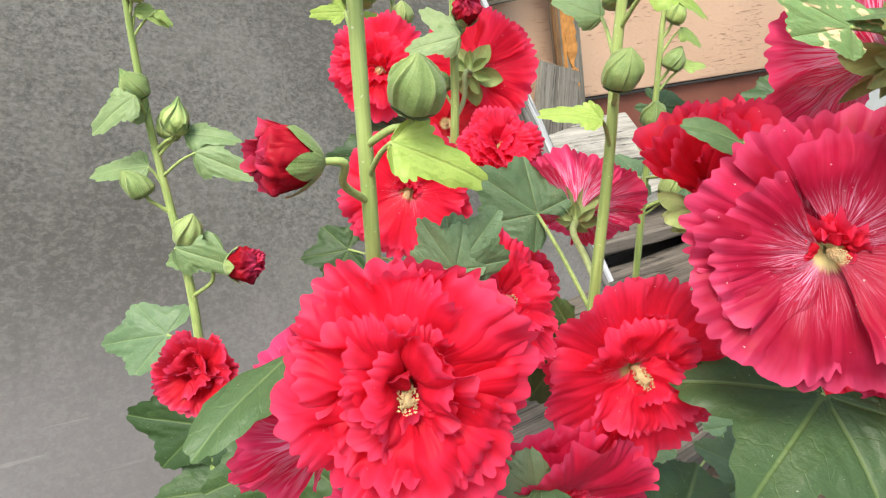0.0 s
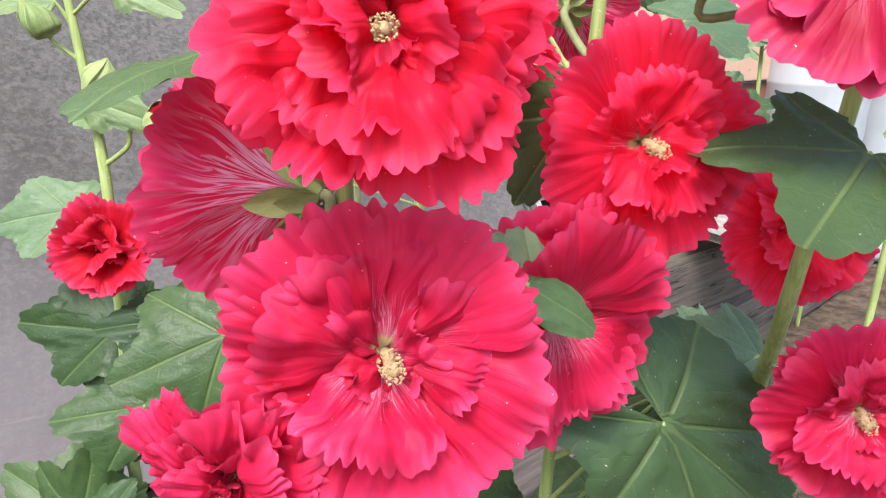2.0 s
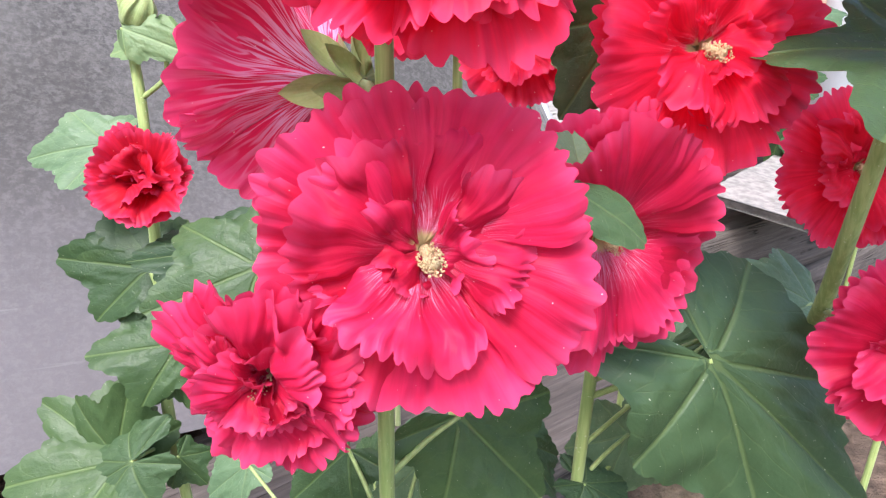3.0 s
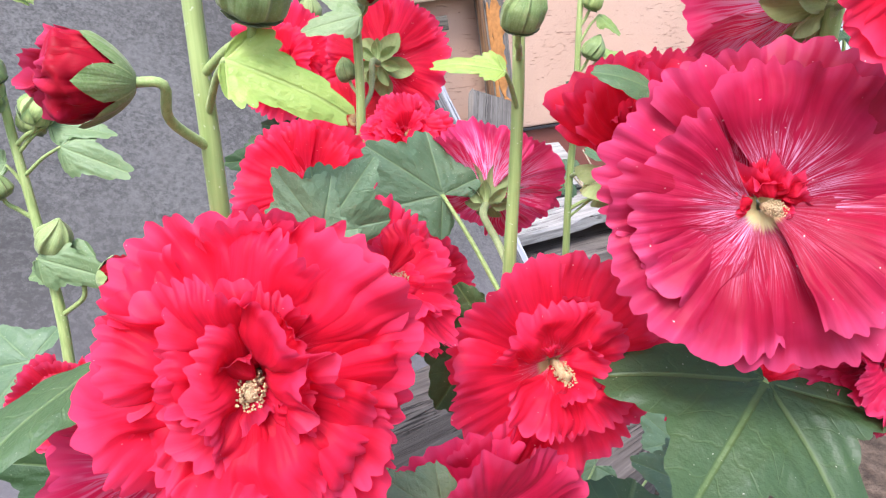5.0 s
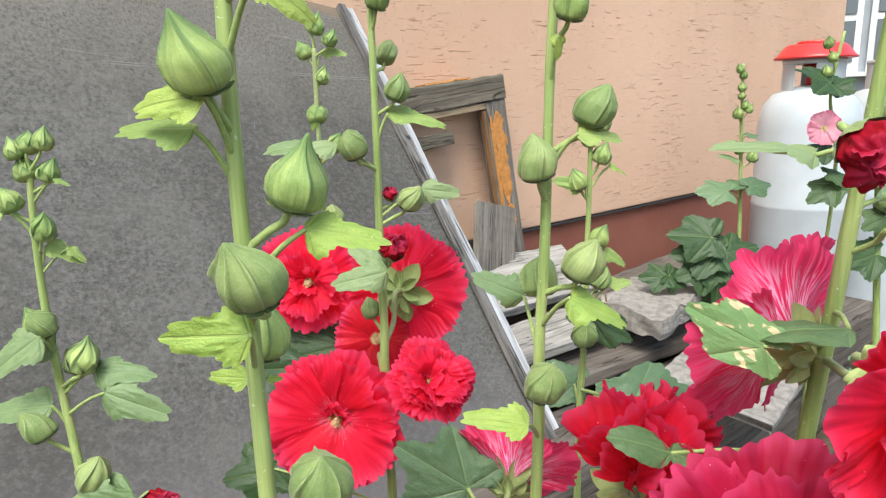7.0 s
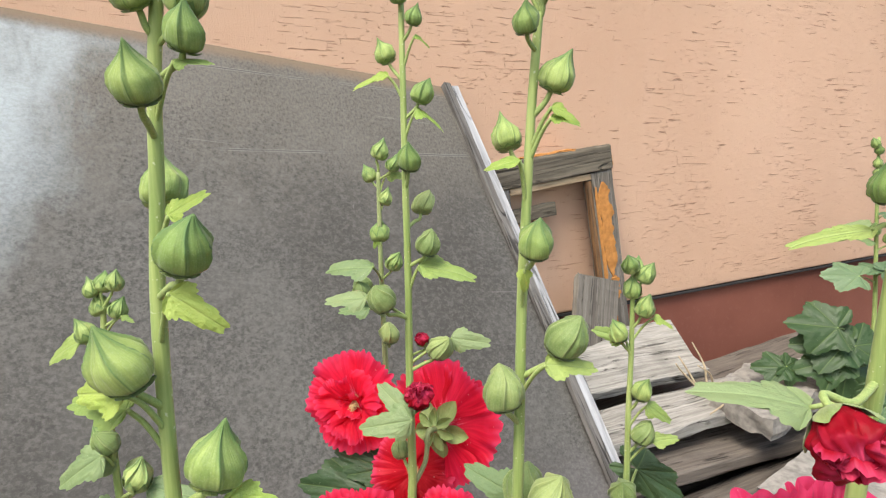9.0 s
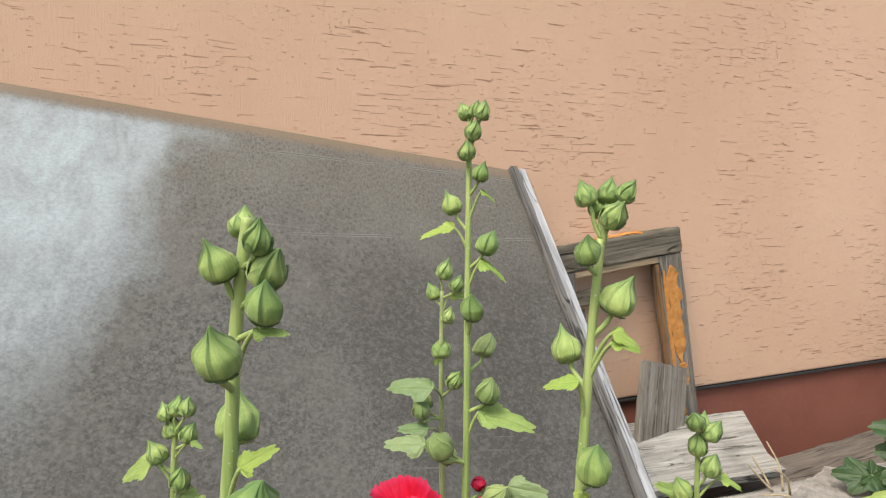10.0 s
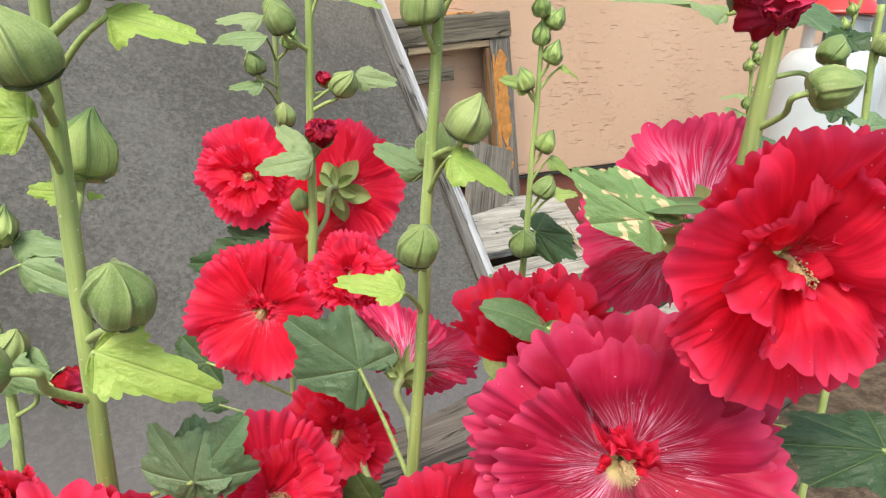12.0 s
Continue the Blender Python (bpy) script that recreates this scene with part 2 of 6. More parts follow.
def stucco_material():
    """Bark stucco: short dashes dragged along the wall, in loose drifts, over fine combing."""
    n = Nodes("bark_stucco")
    o = n.coord("Object")
    worms = n.noise(n.scaled(o, 12, 1, 240), 1.0, 2.0, 0.6, 0.8)
    cluster = n.noise(o, 3.4, 4.0, 0.6)
    drift = n.math("MULTIPLY", n.math("SUBTRACT", cluster, 0.5), 0.30)
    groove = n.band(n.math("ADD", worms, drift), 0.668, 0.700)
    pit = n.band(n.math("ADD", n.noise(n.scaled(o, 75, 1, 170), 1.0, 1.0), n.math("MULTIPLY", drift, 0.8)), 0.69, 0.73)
    grit = n.noise(o, 420, 3.0, 0.65)
    patch = n.noise(n.scaled(o, 1.0, 1, 0.45), 1.6, 5.0, 0.6)
    col = n.mix(n.band(patch, 0.3, 0.7), (0.590, 0.385, 0.266), (0.655, 0.440, 0.312))
    col = n.mix(n.math("MULTIPLY", n.band(grit, 0.35, 0.75), 0.22), col, (0.50, 0.30, 0.21))
    streak = n.noise(n.scaled(o, 24, 1, 1.2), 1.0, 3.0)
    col = n.mix(n.math("MULTIPLY", n.band(streak, 0.5, 0.75), 0.10), col, (0.66, 0.46, 0.36))
    comb = n.noise(n.scaled(o, 260, 1, 22), 1.0, 2.0)
    # Dark of the grooves and pits is painted into the colour, besides the bump.
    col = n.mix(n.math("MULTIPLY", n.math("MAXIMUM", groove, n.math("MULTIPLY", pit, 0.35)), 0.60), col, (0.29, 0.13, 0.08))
    dent = n.math("MAXIMUM", groove, n.math("MULTIPLY", pit, 0.6))
    n.bump(n.math("SUBTRACT", n.math("ADD", n.math("MULTIPLY", grit, 0.22), n.math("MULTIPLY", comb, 0.10)), dent), 1.0, 0.0065)
    return n.finish(col, 0.88, 0.0, 0.25)


def plinth_material():
    n = Nodes("plinth_paint")
    o = n.coord("Object")
    col = n.mix(n.band(n.noise(o, 2.2, 4.0), 0.3, 0.7), (0.205, 0.070, 0.048), (0.255, 0.095, 0.066))
    col = n.mix(n.math("MULTIPLY", n.band(n.noise(o, 60, 3), 0.55, 0.75), 0.3), col, (0.31, 0.15, 0.11))
    n.bump(n.noise(o, 300, 3), 0.4, 0.002)
    return n.finish(col, 0.8, 0.0, 0.3)


def sheet_material():
    """Old grey pressed sheet: fibrous mottling, scratches, brown rim and a limed patch."""
    n = Nodes("grey_sheet")
    o = n.coord("Object")
    x, _, z = n.xyz(o)
    fibre = n.noise(n.scaled(o, 1, 1, 1.2), 165, 5.0, 0.72, 0.3)
    speck = n.noise(n.scaled(o, 1.6, 1, 1), 130, 4.0, 0.7)
    blot = n.noise(o, 7, 5.0, 0.65)
    big = n.noise(n.scaled(o, 1, 1, 0.6), 2.6, 4.0)
    col = n.mix(n.band(fibre, 0.36, 0.68), (0.046, 0.044, 0.041), (0.122, 0.118, 0.108))
    col = n.mix(n.math("MULTIPLY", n.band(speck, 0.44, 0.70), 0.50), col, (0.136, 0.131, 0.120))
    col = n.mix(n.math("MULTIPLY", n.band(blot, 0.46, 0.62), 0.55), col, (0.108, 0.104, 0.096))
    col = n.mix(n.math("MULTIPLY", n.band(n.math("ADD", n.math("MULTIPLY", big, 0.7), n.math("MULTIPLY", speck, 0.3)), 0.42, 0.62), 0.75), col, (0.046, 0.043, 0.038))
    mid = n.noise(n.scaled(o, 1, 1, 1.3), 95, 5.0, 0.7, 0.4)
    col = n.mix(n.math("MULTIPLY", n.band(mid, 0.46, 0.64), 0.35), col, (0.148, 0.143, 0.131))
    col = n.mix(n.math("MULTIPLY", n.band(mid, 0.50, 0.34), 0.30), col, (0.046, 0.042, 0.040))
    low = n.band(n.math("ADD", z, n.math("MULTIPLY", blot, 0.3)), -0.64, -0.98)
    col = n.mix(n.math("MULTIPLY", low, 0.58), col, (0.165, 0.150, 0.155))
    # Brightness gradient painted into the colour: paler and warmer towards the sheet's top.
    bright_top = n.math("MULTIPLY", n.band(n.math("ADD", z, n.math("MULTIPLY", n.math("SUBTRACT", blot, 0.5), 0.35)), -0.46, -0.10), n.band(speck, 0.30, 0.62))
    col = n.mix(n.math("MULTIPLY", bright_top, 0.55), col, (0.185, 0.168, 0.142))
    pale = n.band(n.noise(n.scaled(o, 40, 1, 7), 1.0, 3.0, 0.6, 0.8), 0.70, 0.76)
    col = n.mix(n.math("MULTIPLY", pale, 0.35), col, (0.24, 0.235, 0.225))
    scratch = n.band(n.noise(n.scaled(o, 3, 1, 70), 1.0, 2.0, 0.6, 0.4), 0.70, 0.73)
    col = n.mix(n.math("MULTIPLY", scratch, 0.22), col, (0.26, 0.25, 0.24))
    brush = n.noise(n.scaled(o, 16, 1, 9), 1.0, 6.0, 0.7, 0.6)
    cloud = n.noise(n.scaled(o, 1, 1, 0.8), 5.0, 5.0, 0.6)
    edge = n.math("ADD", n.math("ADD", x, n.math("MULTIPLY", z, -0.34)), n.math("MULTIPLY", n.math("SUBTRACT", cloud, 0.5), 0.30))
    lime = n.math("MULTIPLY", n.math("SUBTRACT", 1.0, n.band(n.math("ADD", edge, n.math("MULTIPLY", n.math("SUBTRACT", brush, 0.5), 0.14)), -0.80, -0.66)), n.band(n.math("ADD", z, n.math("MULTIPLY", cloud, 0.40)), -0.56, -0.20))
    lime = n.math("MULTIPLY", lime, n.math("ADD", 0.42, n.math("MULTIPLY", n.band(n.math("ADD", n.math("MULTIPLY", brush, 0.45), n.math("MULTIPLY", cloud, 0.6)), 0.32, 0.68), 0.50)))
    lime = n.math("MULTIPLY", lime, n.math("ADD", 0.80, n.math("MULTIPLY", n.band(n.noise(n.scaled(o, 1.8, 1, 0.7), 13, 6.0, 0.65, 0.5), 0.36, 0.64), 0.22)), True)
    lime = n.math("MULTIPLY", lime, n.band(n.math("ADD", z, n.math("MULTIPLY", n.noise(o, 12, 3), 0.03)), 0.004, -0.030))
    worn_lime = n.band(n.math("ADD", n.math("MULTIPLY", fibre, 0.55), n.math("MULTIPLY", mid, 0.45)), 0.40, 0.60)
    lime = n.math("MULTIPLY", lime, n.math("ADD", 0.80, n.math("MULTIPLY", worn_lime, 0.22)), True)
    # Pale haze mixed into the colour towards the sheet's far end.
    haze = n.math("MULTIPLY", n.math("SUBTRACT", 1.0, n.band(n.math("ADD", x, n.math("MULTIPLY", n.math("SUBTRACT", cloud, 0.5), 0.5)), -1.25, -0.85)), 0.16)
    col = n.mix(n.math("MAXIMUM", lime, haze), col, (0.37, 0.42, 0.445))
    for at, slope in ((-0.026, 0.05), (-0.192, 0.10)):
        crease = n.math("ABSOLUTE", n.math("SUBTRACT", n.math("ADD", z, n.math("MULTIPLY", n.noise(o, 6, 2), 0.006)), n.math("ADD", at, n.math("MULTIPLY", x, slope))))
        worn = n.math("MULTIPLY", n.band(n.noise(o, 5, 3), 0.42, 0.58), n.band(x, -0.85, -0.5))
        col = n.mix(n.math("MULTIPLY", n.math("SUBTRACT", 1.0, n.band(crease, 0.0020, 0.0042)), n.math("MULTIPLY", worn, 0.40)), col, (0.26, 0.25, 0.235))
        col = n.mix(n.math("MULTIPLY", n.math("SUBTRACT", 1.0, n.band(crease, 0.0006, 0.0020)), n.math("MULTIPLY", worn, 0.65)), col, (0.030, 0.028, 0.026))
    rim = n.band(n.math("ADD", z, n.math("MULTIPLY", n.noise(o, 22, 3), 0.024)), -0.026, 0.004)
    col = n.mix(n.math("MULTIPLY", rim, 0.8), col, (0.19, 0.135, 0.09))
    n.bump(n.math("ADD", fibre, n.math("MULTIPLY", blot, 0.6)), 0.40, 0.003)
    return n.finish(col, 0.8, 0.0, 0.3)


def wood_material(name, dark, light, along=(4, 90, 90)):
    n = Nodes(name)
    o = n.coord("Object")
    grain = n.noise(n.scaled(o, *along), 1.0, 5.0, 0.65, 0.5)
    blot = n.noise(o, 9, 4.0)
    col = n.mix(n.band(n.math("ADD", grain, n.math("MULTIPLY", n.math("SUBTRACT", n.random(), 0.5), 0.12)), 0.22, 0.78), dark, light)
    col = n.mix(n.math("MULTIPLY", n.band(blot, 0.5, 0.75), 0.45), col, tuple(c * 0.6 for c in dark))
    split = n.noise(n.scaled(o, *(0.38 * c for c in along)), 1.0, 2.0, 0.5, 0.9)
    split = n.math("MULTIPLY", n.math("SUBTRACT", 1.0, n.band(n.math("ABSOLUTE", n.math("SUBTRACT", split, 0.47)), 0.004, 0.020)), n.band(blot, 0.40, 0.55))
    col = n.mix(n.math("MULTIPLY", split, 0.8), col, tuple(c * 0.25 for c in dark))
    pale = n.band(n.noise(n.scaled(o, *(2.2 * c for c in along)), 1.0, 3.0, 0.6), 0.56, 0.72)
    col = n.mix(n.math("MULTIPLY", pale, 0.35), col, tuple(min(0.6, c * 1.45) for c in light))
    n.bump(n.math("SUBTRACT", grain, split), 0.8, 0.004)
    return n.finish(col, 0.85, 0.0, 0.25)


def plain(name, color, rough=0.5, metallic=0.0, spread=0.15, scale=40.0):
    n = Nodes(name)
    o = n.coord("Object")
    worn = n.noise(o, scale, 4.0)
    col = n.mix(n.band(worn, 0.3, 0.75), color, tuple(c * (1 - spread) for c in color))
    n.bump(worn, 0.15, 0.001)
    return n.finish(col, rough, metallic)


def soil_material():
    n = Nodes("soil")
    o = n.coord("Object")
    clod = n.noise(o, 26, 6.0, 0.7)
    col = n.mix(n.band(clod, 0.35, 0.7), (0.055, 0.038, 0.026), (0.16, 0.115, 0.08))
    col = n.mix(n.math("MULTIPLY", n.band(n.noise(o, 1.3, 3), 0.5, 0.7), 0.6), col, (0.09, 0.10, 0.045))
    n.bump(clod, 0.9, 0.03)
    return n.finish(col, 0.95, 0.0, 0.2)


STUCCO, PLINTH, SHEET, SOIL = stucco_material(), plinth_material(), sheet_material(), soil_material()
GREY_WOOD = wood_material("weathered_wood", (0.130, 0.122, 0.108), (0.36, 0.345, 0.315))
# Lower pile and timbers: brown wood, with the shade below put into its colour.
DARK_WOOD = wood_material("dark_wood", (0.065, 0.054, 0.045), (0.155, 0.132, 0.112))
UPRIGHT_WOOD = wood_material("upright_wood", (0.115, 0.100, 0.084), (0.25, 0.228, 0.195), (90, 90, 4))
DARK_UPRIGHT = wood_material("dark_upright_wood", (0.065, 0.06, 0.056), (0.19, 0.18, 0.17), (90, 90, 4))
MOSSY_WOOD = wood_material("mossy_wood", (0.055, 0.047, 0.036), (0.20, 0.172, 0.130))
ORANGE = plain("orange_paint", (0.50, 0.215, 0.050), 0.7, 0, 0.35, 70)
ORANGE_WORN = wood_material("worn_orange", (0.075, 0.045, 0.03), (0.26, 0.14, 0.06), (90, 90, 5))
PALE_WOOD = wood_material("pale_wood", (0.24, 0.17, 0.10), (0.42, 0.32, 0.21))
STRIP = wood_material("silvered_strip", (0.22, 0.22, 0.225), (0.50, 0.51, 0.53), (60, 60, 6))
CONCRETE = plain("rough_slab", (0.26, 0.24, 0.215), 0.92, 0, 0.45, 60)
WHITE_PAINT = plain("white_enamel", (0.43, 0.47, 0.50), 0.35, 0, 0.12, 9)
RED_PAINT = plain("red_enamel", (0.60, 0.035, 0.035), 0.35, 0, 0.2, 20)
JOINT = plain("dark_joint", (0.03, 0.028, 0.028), 0.9)
PALE_WALL = plain("pale_wall", (0.36, 0.39, 0.42), 0.85, 0, 0.25, 4)
PALE_FRAME = plain("pale_frame", (0.70, 0.71, 0.70), 0.5, 0, 0.1, 9)
YELLOW_PAINT = plain("yellow_paint", (0.50, 0.42, 0.06), 0.6, 0, 0.2, 9)
GLASS = plain("window_glass", (0.10, 0.12, 0.14), 0.04, 0, 0.05, 3)
STRAW = plain("straw", (0.44, 0.35, 0.23), 0.8, 0, 0.35, 90)


# ---------------------------------------------------------------- mesh helpers
def mesh_of(name, verts, faces, material, uvs=None, smooth=True):
    me = bpy.data.meshes.new(name)
    me.from_pydata([tuple(v) for v in verts], [], faces)
    if uvs is not None:
        layer = me.uv_layers.new(name="UVMap")
        idx = np.empty(len(me.loops), dtype=np.int32)
        me.loops.foreach_get("vertex_index", idx)
        layer.data.foreach_set("uv", np.asarray(uvs, dtype=np.float32)[idx].ravel())
    me.polygons.foreach_set("use_smooth", [smooth] * len(me.polygons))
    me.materials.append(material)
    me.update()
    return me


def thing(name, label, category, at=(0, 0, 0), group="", kind="", turn=0.0):
    ob = new(name)
    ob.matrix_basis = pose(*at, 0, 0, turn)
    ob.empty_display_size = 0.05
    return tagged(ob, label, category, group, kind)


def world_of(ob):
    return ob.matrix_basis if ob.parent is None else world_of(ob.parent) @ ob.matrix_basis


def under(name, me, parent, m, label=""):
    """Links a mesh under a thing or a part, at the world pose m."""
    ob = new(name, me)
    ob.parent = parent
    ob.matrix_basis = world_of(parent).inverted() @ m
    return tagged(ob, label)


def part(name, bm, material, parent, label="", m=None, smooth=False):
    me = bpy.data.meshes.new(name)
    bm.to_mesh(me)
    bm.free()
    me.materials.append(material)
    if smooth:
        me.polygons.foreach_set("use_smooth", [True] * len(me.polygons))
    ob = new(name, me)
    if parent is not None:
        ob.parent = parent
    if m is not None:
        ob.matrix_basis = m
    return tagged(ob, label)


def box(size, centre=(0, 0, 0), bevel=0.0, rough=0.0, cuts=0, seed=0, bm=None):
    """A box with broken edges; rough shifts its corners, cuts gives its length more rows."""
    bm = bm or bmesh.new()
    got = bmesh.ops.create_cube(bm, size=1, matrix=Matrix.Translation(centre) @ Matrix.Diagonal((*size, 1)))
    verts = got["verts"]
    if cuts:
        longest = max(range(3), key=lambda k: size[k])
        edges = [e for e in {e for v in verts for e in v.link_edges} if abs((e.verts[0].co - e.verts[1].co)[longest]) > size[longest] * 0.9]
        bmesh.ops.subdivide_edges(bm, edges=edges, cuts=cuts, use_grid_fill=True)
    if bevel:
        edges = [e for e in bm.edges if len(e.link_faces) == 2 and e.calc_face_angle(0) > 0.5]
        bmesh.ops.bevel(bm, geom=edges, offset=bevel, segments=2, affect="EDGES", profile=0.6)
    if rough:
        r = random.Random(seed)
        for v in bm.verts:
            v.co += Vector((r.uniform(-rough, rough), r.uniform(-rough, rough), r.uniform(-rough, rough)))
    return bm


def lathe(profile, segments=40, bm=None):
    """A turned body from (radius, height) pairs."""
    bm = bm or bmesh.new()
    rings = []
    for r, z in profile:
        rings.append([bm.verts.new((r * math.cos(2 * math.pi * k / segments), r * math.sin(2 * math.pi * k / segments), z)) for k in range(segments)])
    for a, b in zip(rings, rings[1:]):
        for k in range(segments):
            bm.faces.new((a[k], a[(k + 1) % segments], b[(k + 1) % segments], b[k]))
    bm.faces.new(rings[-1])
    bm.faces.new(list(reversed(rings[0])))
    return bm


def spline(points, steps=8):
    """A smooth line through the points (Catmull-Rom)."""
    p = [Vector(q) for q in points]
    p = [p[0] * 2 - p[1], *p, p[-1] * 2 - p[-2]]
    out = []
    for a, b, c, d in zip(p, p[1:], p[2:], p[3:]):
        for k in range(steps):
            t = k / steps
            out.append(0.5 * (2 * b + (c - a) * t + (2 * a - 5 * b + 4 * c - d) * t * t + (3 * b - a - 3 * c + d) * t ** 3))
    out.append(p[-2])
    return out


def tube(line, radii, sides=10, bulge=None):
    """Vertices and faces of a tapered tube along a line."""
    verts, faces = [], []
    n = len(line)
    side = Vector((1, 0, 0))
    for i, q in enumerate(line):
        way = (line[min(i + 1, n - 1)] - line[max(i - 1, 0)]).normalized()
        side = (side - way * side.dot(way)).normalized()
        other = way.cross(side)
        f = i / (n - 1)
        r = radii[0] + (radii[1] - radii[0]) * f
        if bulge:
            r *= bulge(q, f)
        for k in range(sides):
            a = 2 * math.pi * k / sides
            verts.append(q + side * (r * math.cos(a)) + other * (r * math.sin(a)))
    for i in range(n - 1):
        for k in range(sides):
            faces.append((i * sides + k, i * sides + (k + 1) % sides, (i + 1) * sides + (k + 1) % sides, (i + 1) * sides + k))
    faces.append(tuple(range((n - 1) * sides, n * sides)))
    faces.append(tuple(reversed(range(sides))))
    return verts, faces


def facing(at, normal, up=(0, 0, 1), spin=0.0, scale=1.0):
    """A pose whose z axis is the normal and whose y axis leans to up."""
    z = Vector(normal).normalized()
    y = Vector(up)
    y = (y - z * y.dot(z)).normalized()
    x = y.cross(z)
    m = Matrix((x, y, z)).transposed().to_4x4()
    return Matrix.Translation(at) @ m @ Matrix.Rotation(spin, 4, "Z") @ Matrix.Scale(scale, 4)


# ---------------------------------------------------------------- the setting
TURN = 36.0
ALONG = Vector((math.cos(radians(TURN)), math.sin(radians(TURN)), 0))
INTO = Vector((-math.sin(radians(TURN)), math.cos(radians(TURN)), 0))
WALL = 1.4355


def by_wall(u, n, z):
    """A place from the way along the wall, the way towards it and the height."""
    return ALONG * u + INTO * n + Vector((0, 0, z))


def wall_pose(u, n, z, rx=0, ry=0, rz=0):
    return Matrix.Translation(by_wall(u, n, z)) @ pose(0, 0, 0, 0, 0, TURN) @ pose(0, 0, 0, rx, ry, rz)


def make_ground():
    bm = bmesh.new()
    bmesh.ops.create_grid(bm, x_segments=120, y_segments=120, size=1)
    for v in bm.verts:
        far = max(abs(v.co.x), abs(v.co.y))
        v.co.xy = v.co.xy * (4 + 400 * max(0, far - 0.5) ** 3)
        near = 1 - min(1, v.co.xy.length / 4)
        v.co.z = (noise.noise(v.co * 2.5) * 0.035 + noise.noise(v.co * 11) * 0.012) * near - 0.01
    ob = part("ground", bm, SOIL, None, smooth=True)
    tagged(ob, "dark brown garden soil with loose clods", "ground", kind="structure")


def make_wall():
    long, high, thick = 7.2, 3.1, 0.32
    left = 4.14 - long
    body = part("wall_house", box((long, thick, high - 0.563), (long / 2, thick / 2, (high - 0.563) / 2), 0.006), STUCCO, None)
    body.matrix_basis = wall_pose(left, WALL, 0.563)
    tagged(body, "salmon house wall with bark-textured stucco", "wall", kind="structure")
    low = part("plinth", box((long, thick, 0.62), (long / 2, thick / 2, 0.24), 0.004), PLINTH, None)
    low.matrix_basis = wall_pose(left, WALL + 0.014, 0.003)
    tagged(low, "red-brown painted plinth below the stucco", "plinth", kind="structure")
    drip = part("trim_drip", box((long, 0.012, 0.008), (long / 2, 0, 0), 0.001), JOINT, None)
    drip.matrix_basis = wall_pose(left, WALL + 0.006, 0.556)
    tagged(drip, "dark drip joint under the stucco edge", "trim", kind="structure")


make_ground()
make_wall()


def make_sheet():
    """The leaning sheet: its top edge climbs to the far end and its foot stands out from the wall."""
    corner = by_wall(0.946, 1.411, 1.180)
    far = by_wall(-0.152, 1.420, 1.324)
    across = (far - corner).normalized()
    down = (ALONG * 0.06 - INTO * 0.68 - Vector((0, 0, 1))).normalized()
    face = across.cross(down).normalized()
    if face.y > 0:
        face = -face
    z = -(down - across * down.dot(across)).normalized()
    x = -across
    y = z.cross(x)
    m = Matrix((x, y, z)).transposed().to_4x4()
    m.translation = corner
    root = new("leaning_sheet")
    root.matrix_basis = m
    tagged(root, "large grey weathered sheet with a limed patch leaning on the wall", "board")
    dx, dz = down.dot(x), down.dot(z)
    length, wide, thick = 1.24, 2.3, 0.009
    bm = bmesh.new()
    rows, cols = 26, 40
    grid = []
    for side in (0, 1):
        g = []
        for i in range(rows + 1):
            s = i / rows
            line = []
            for k in range(cols + 1):
                w = k / cols
                zz = s * length * dz
                xx = -w * wide + s * length * dx
                warp = 0.010 * math.sin(w * 5.0 + 0.6) * s + 0.004 * noise.noise(Vector((w * 6, s * 4, 1.0)))
                nib = 0.004 * noise.noise(Vector((w * 40, s * 30, 5.0))) if i in (0, rows) or k == 0 else 0
                line.append(bm.verts.new((xx + nib, warp + (thick if side else 0), zz + nib)))
            g.append(line)
        grid.append(g)
    for side, g in enumerate(grid):
        for i in range(rows):
            for k in range(cols):
                q = (g[i][k], g[i][k + 1], g[i + 1][k + 1], g[i + 1][k])
                bm.faces.new(q if side == 0 else tuple(reversed(q)))
    a, b = grid
    for i in range(rows):
        bm.faces.new((a[i][0], a[i + 1][0], b[i + 1][0], b[i][0]))
        bm.faces.new((a[i][cols], b[i][cols], b[i + 1][cols], a[i + 1][cols]))
    for k in range(cols):
        bm.faces.new((a[0][k], b[0][k], b[0][k + 1], a[0][k + 1]))
        bm.faces.new((a[rows][k], a[rows][k + 1], b[rows][k + 1], b[rows][k]))
    bmesh.ops.recalc_face_normals(bm, faces=bm.faces)
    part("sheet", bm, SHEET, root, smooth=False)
    slant = Matrix.Rotation(math.atan2(dx, -dz), 4, "Y").inverted()
    strip = box((0.034, 0.024, 1.28), (0.011, 0.012, -0.63), 0.003, 0.0012, 14, 3)
    part("edge_batten", strip, STRIP, root, "silver-grey weathered edge batten", slant)
    back = box((0.020, 0.014, 1.25), (-0.017, -0.008, -0.62), 0.002, 0.001, 12, 4)
    part("inner_batten", back, DARK_UPRIGHT, root, "grey narrow batten on the sheet's edge", slant)
    return root


make_sheet()


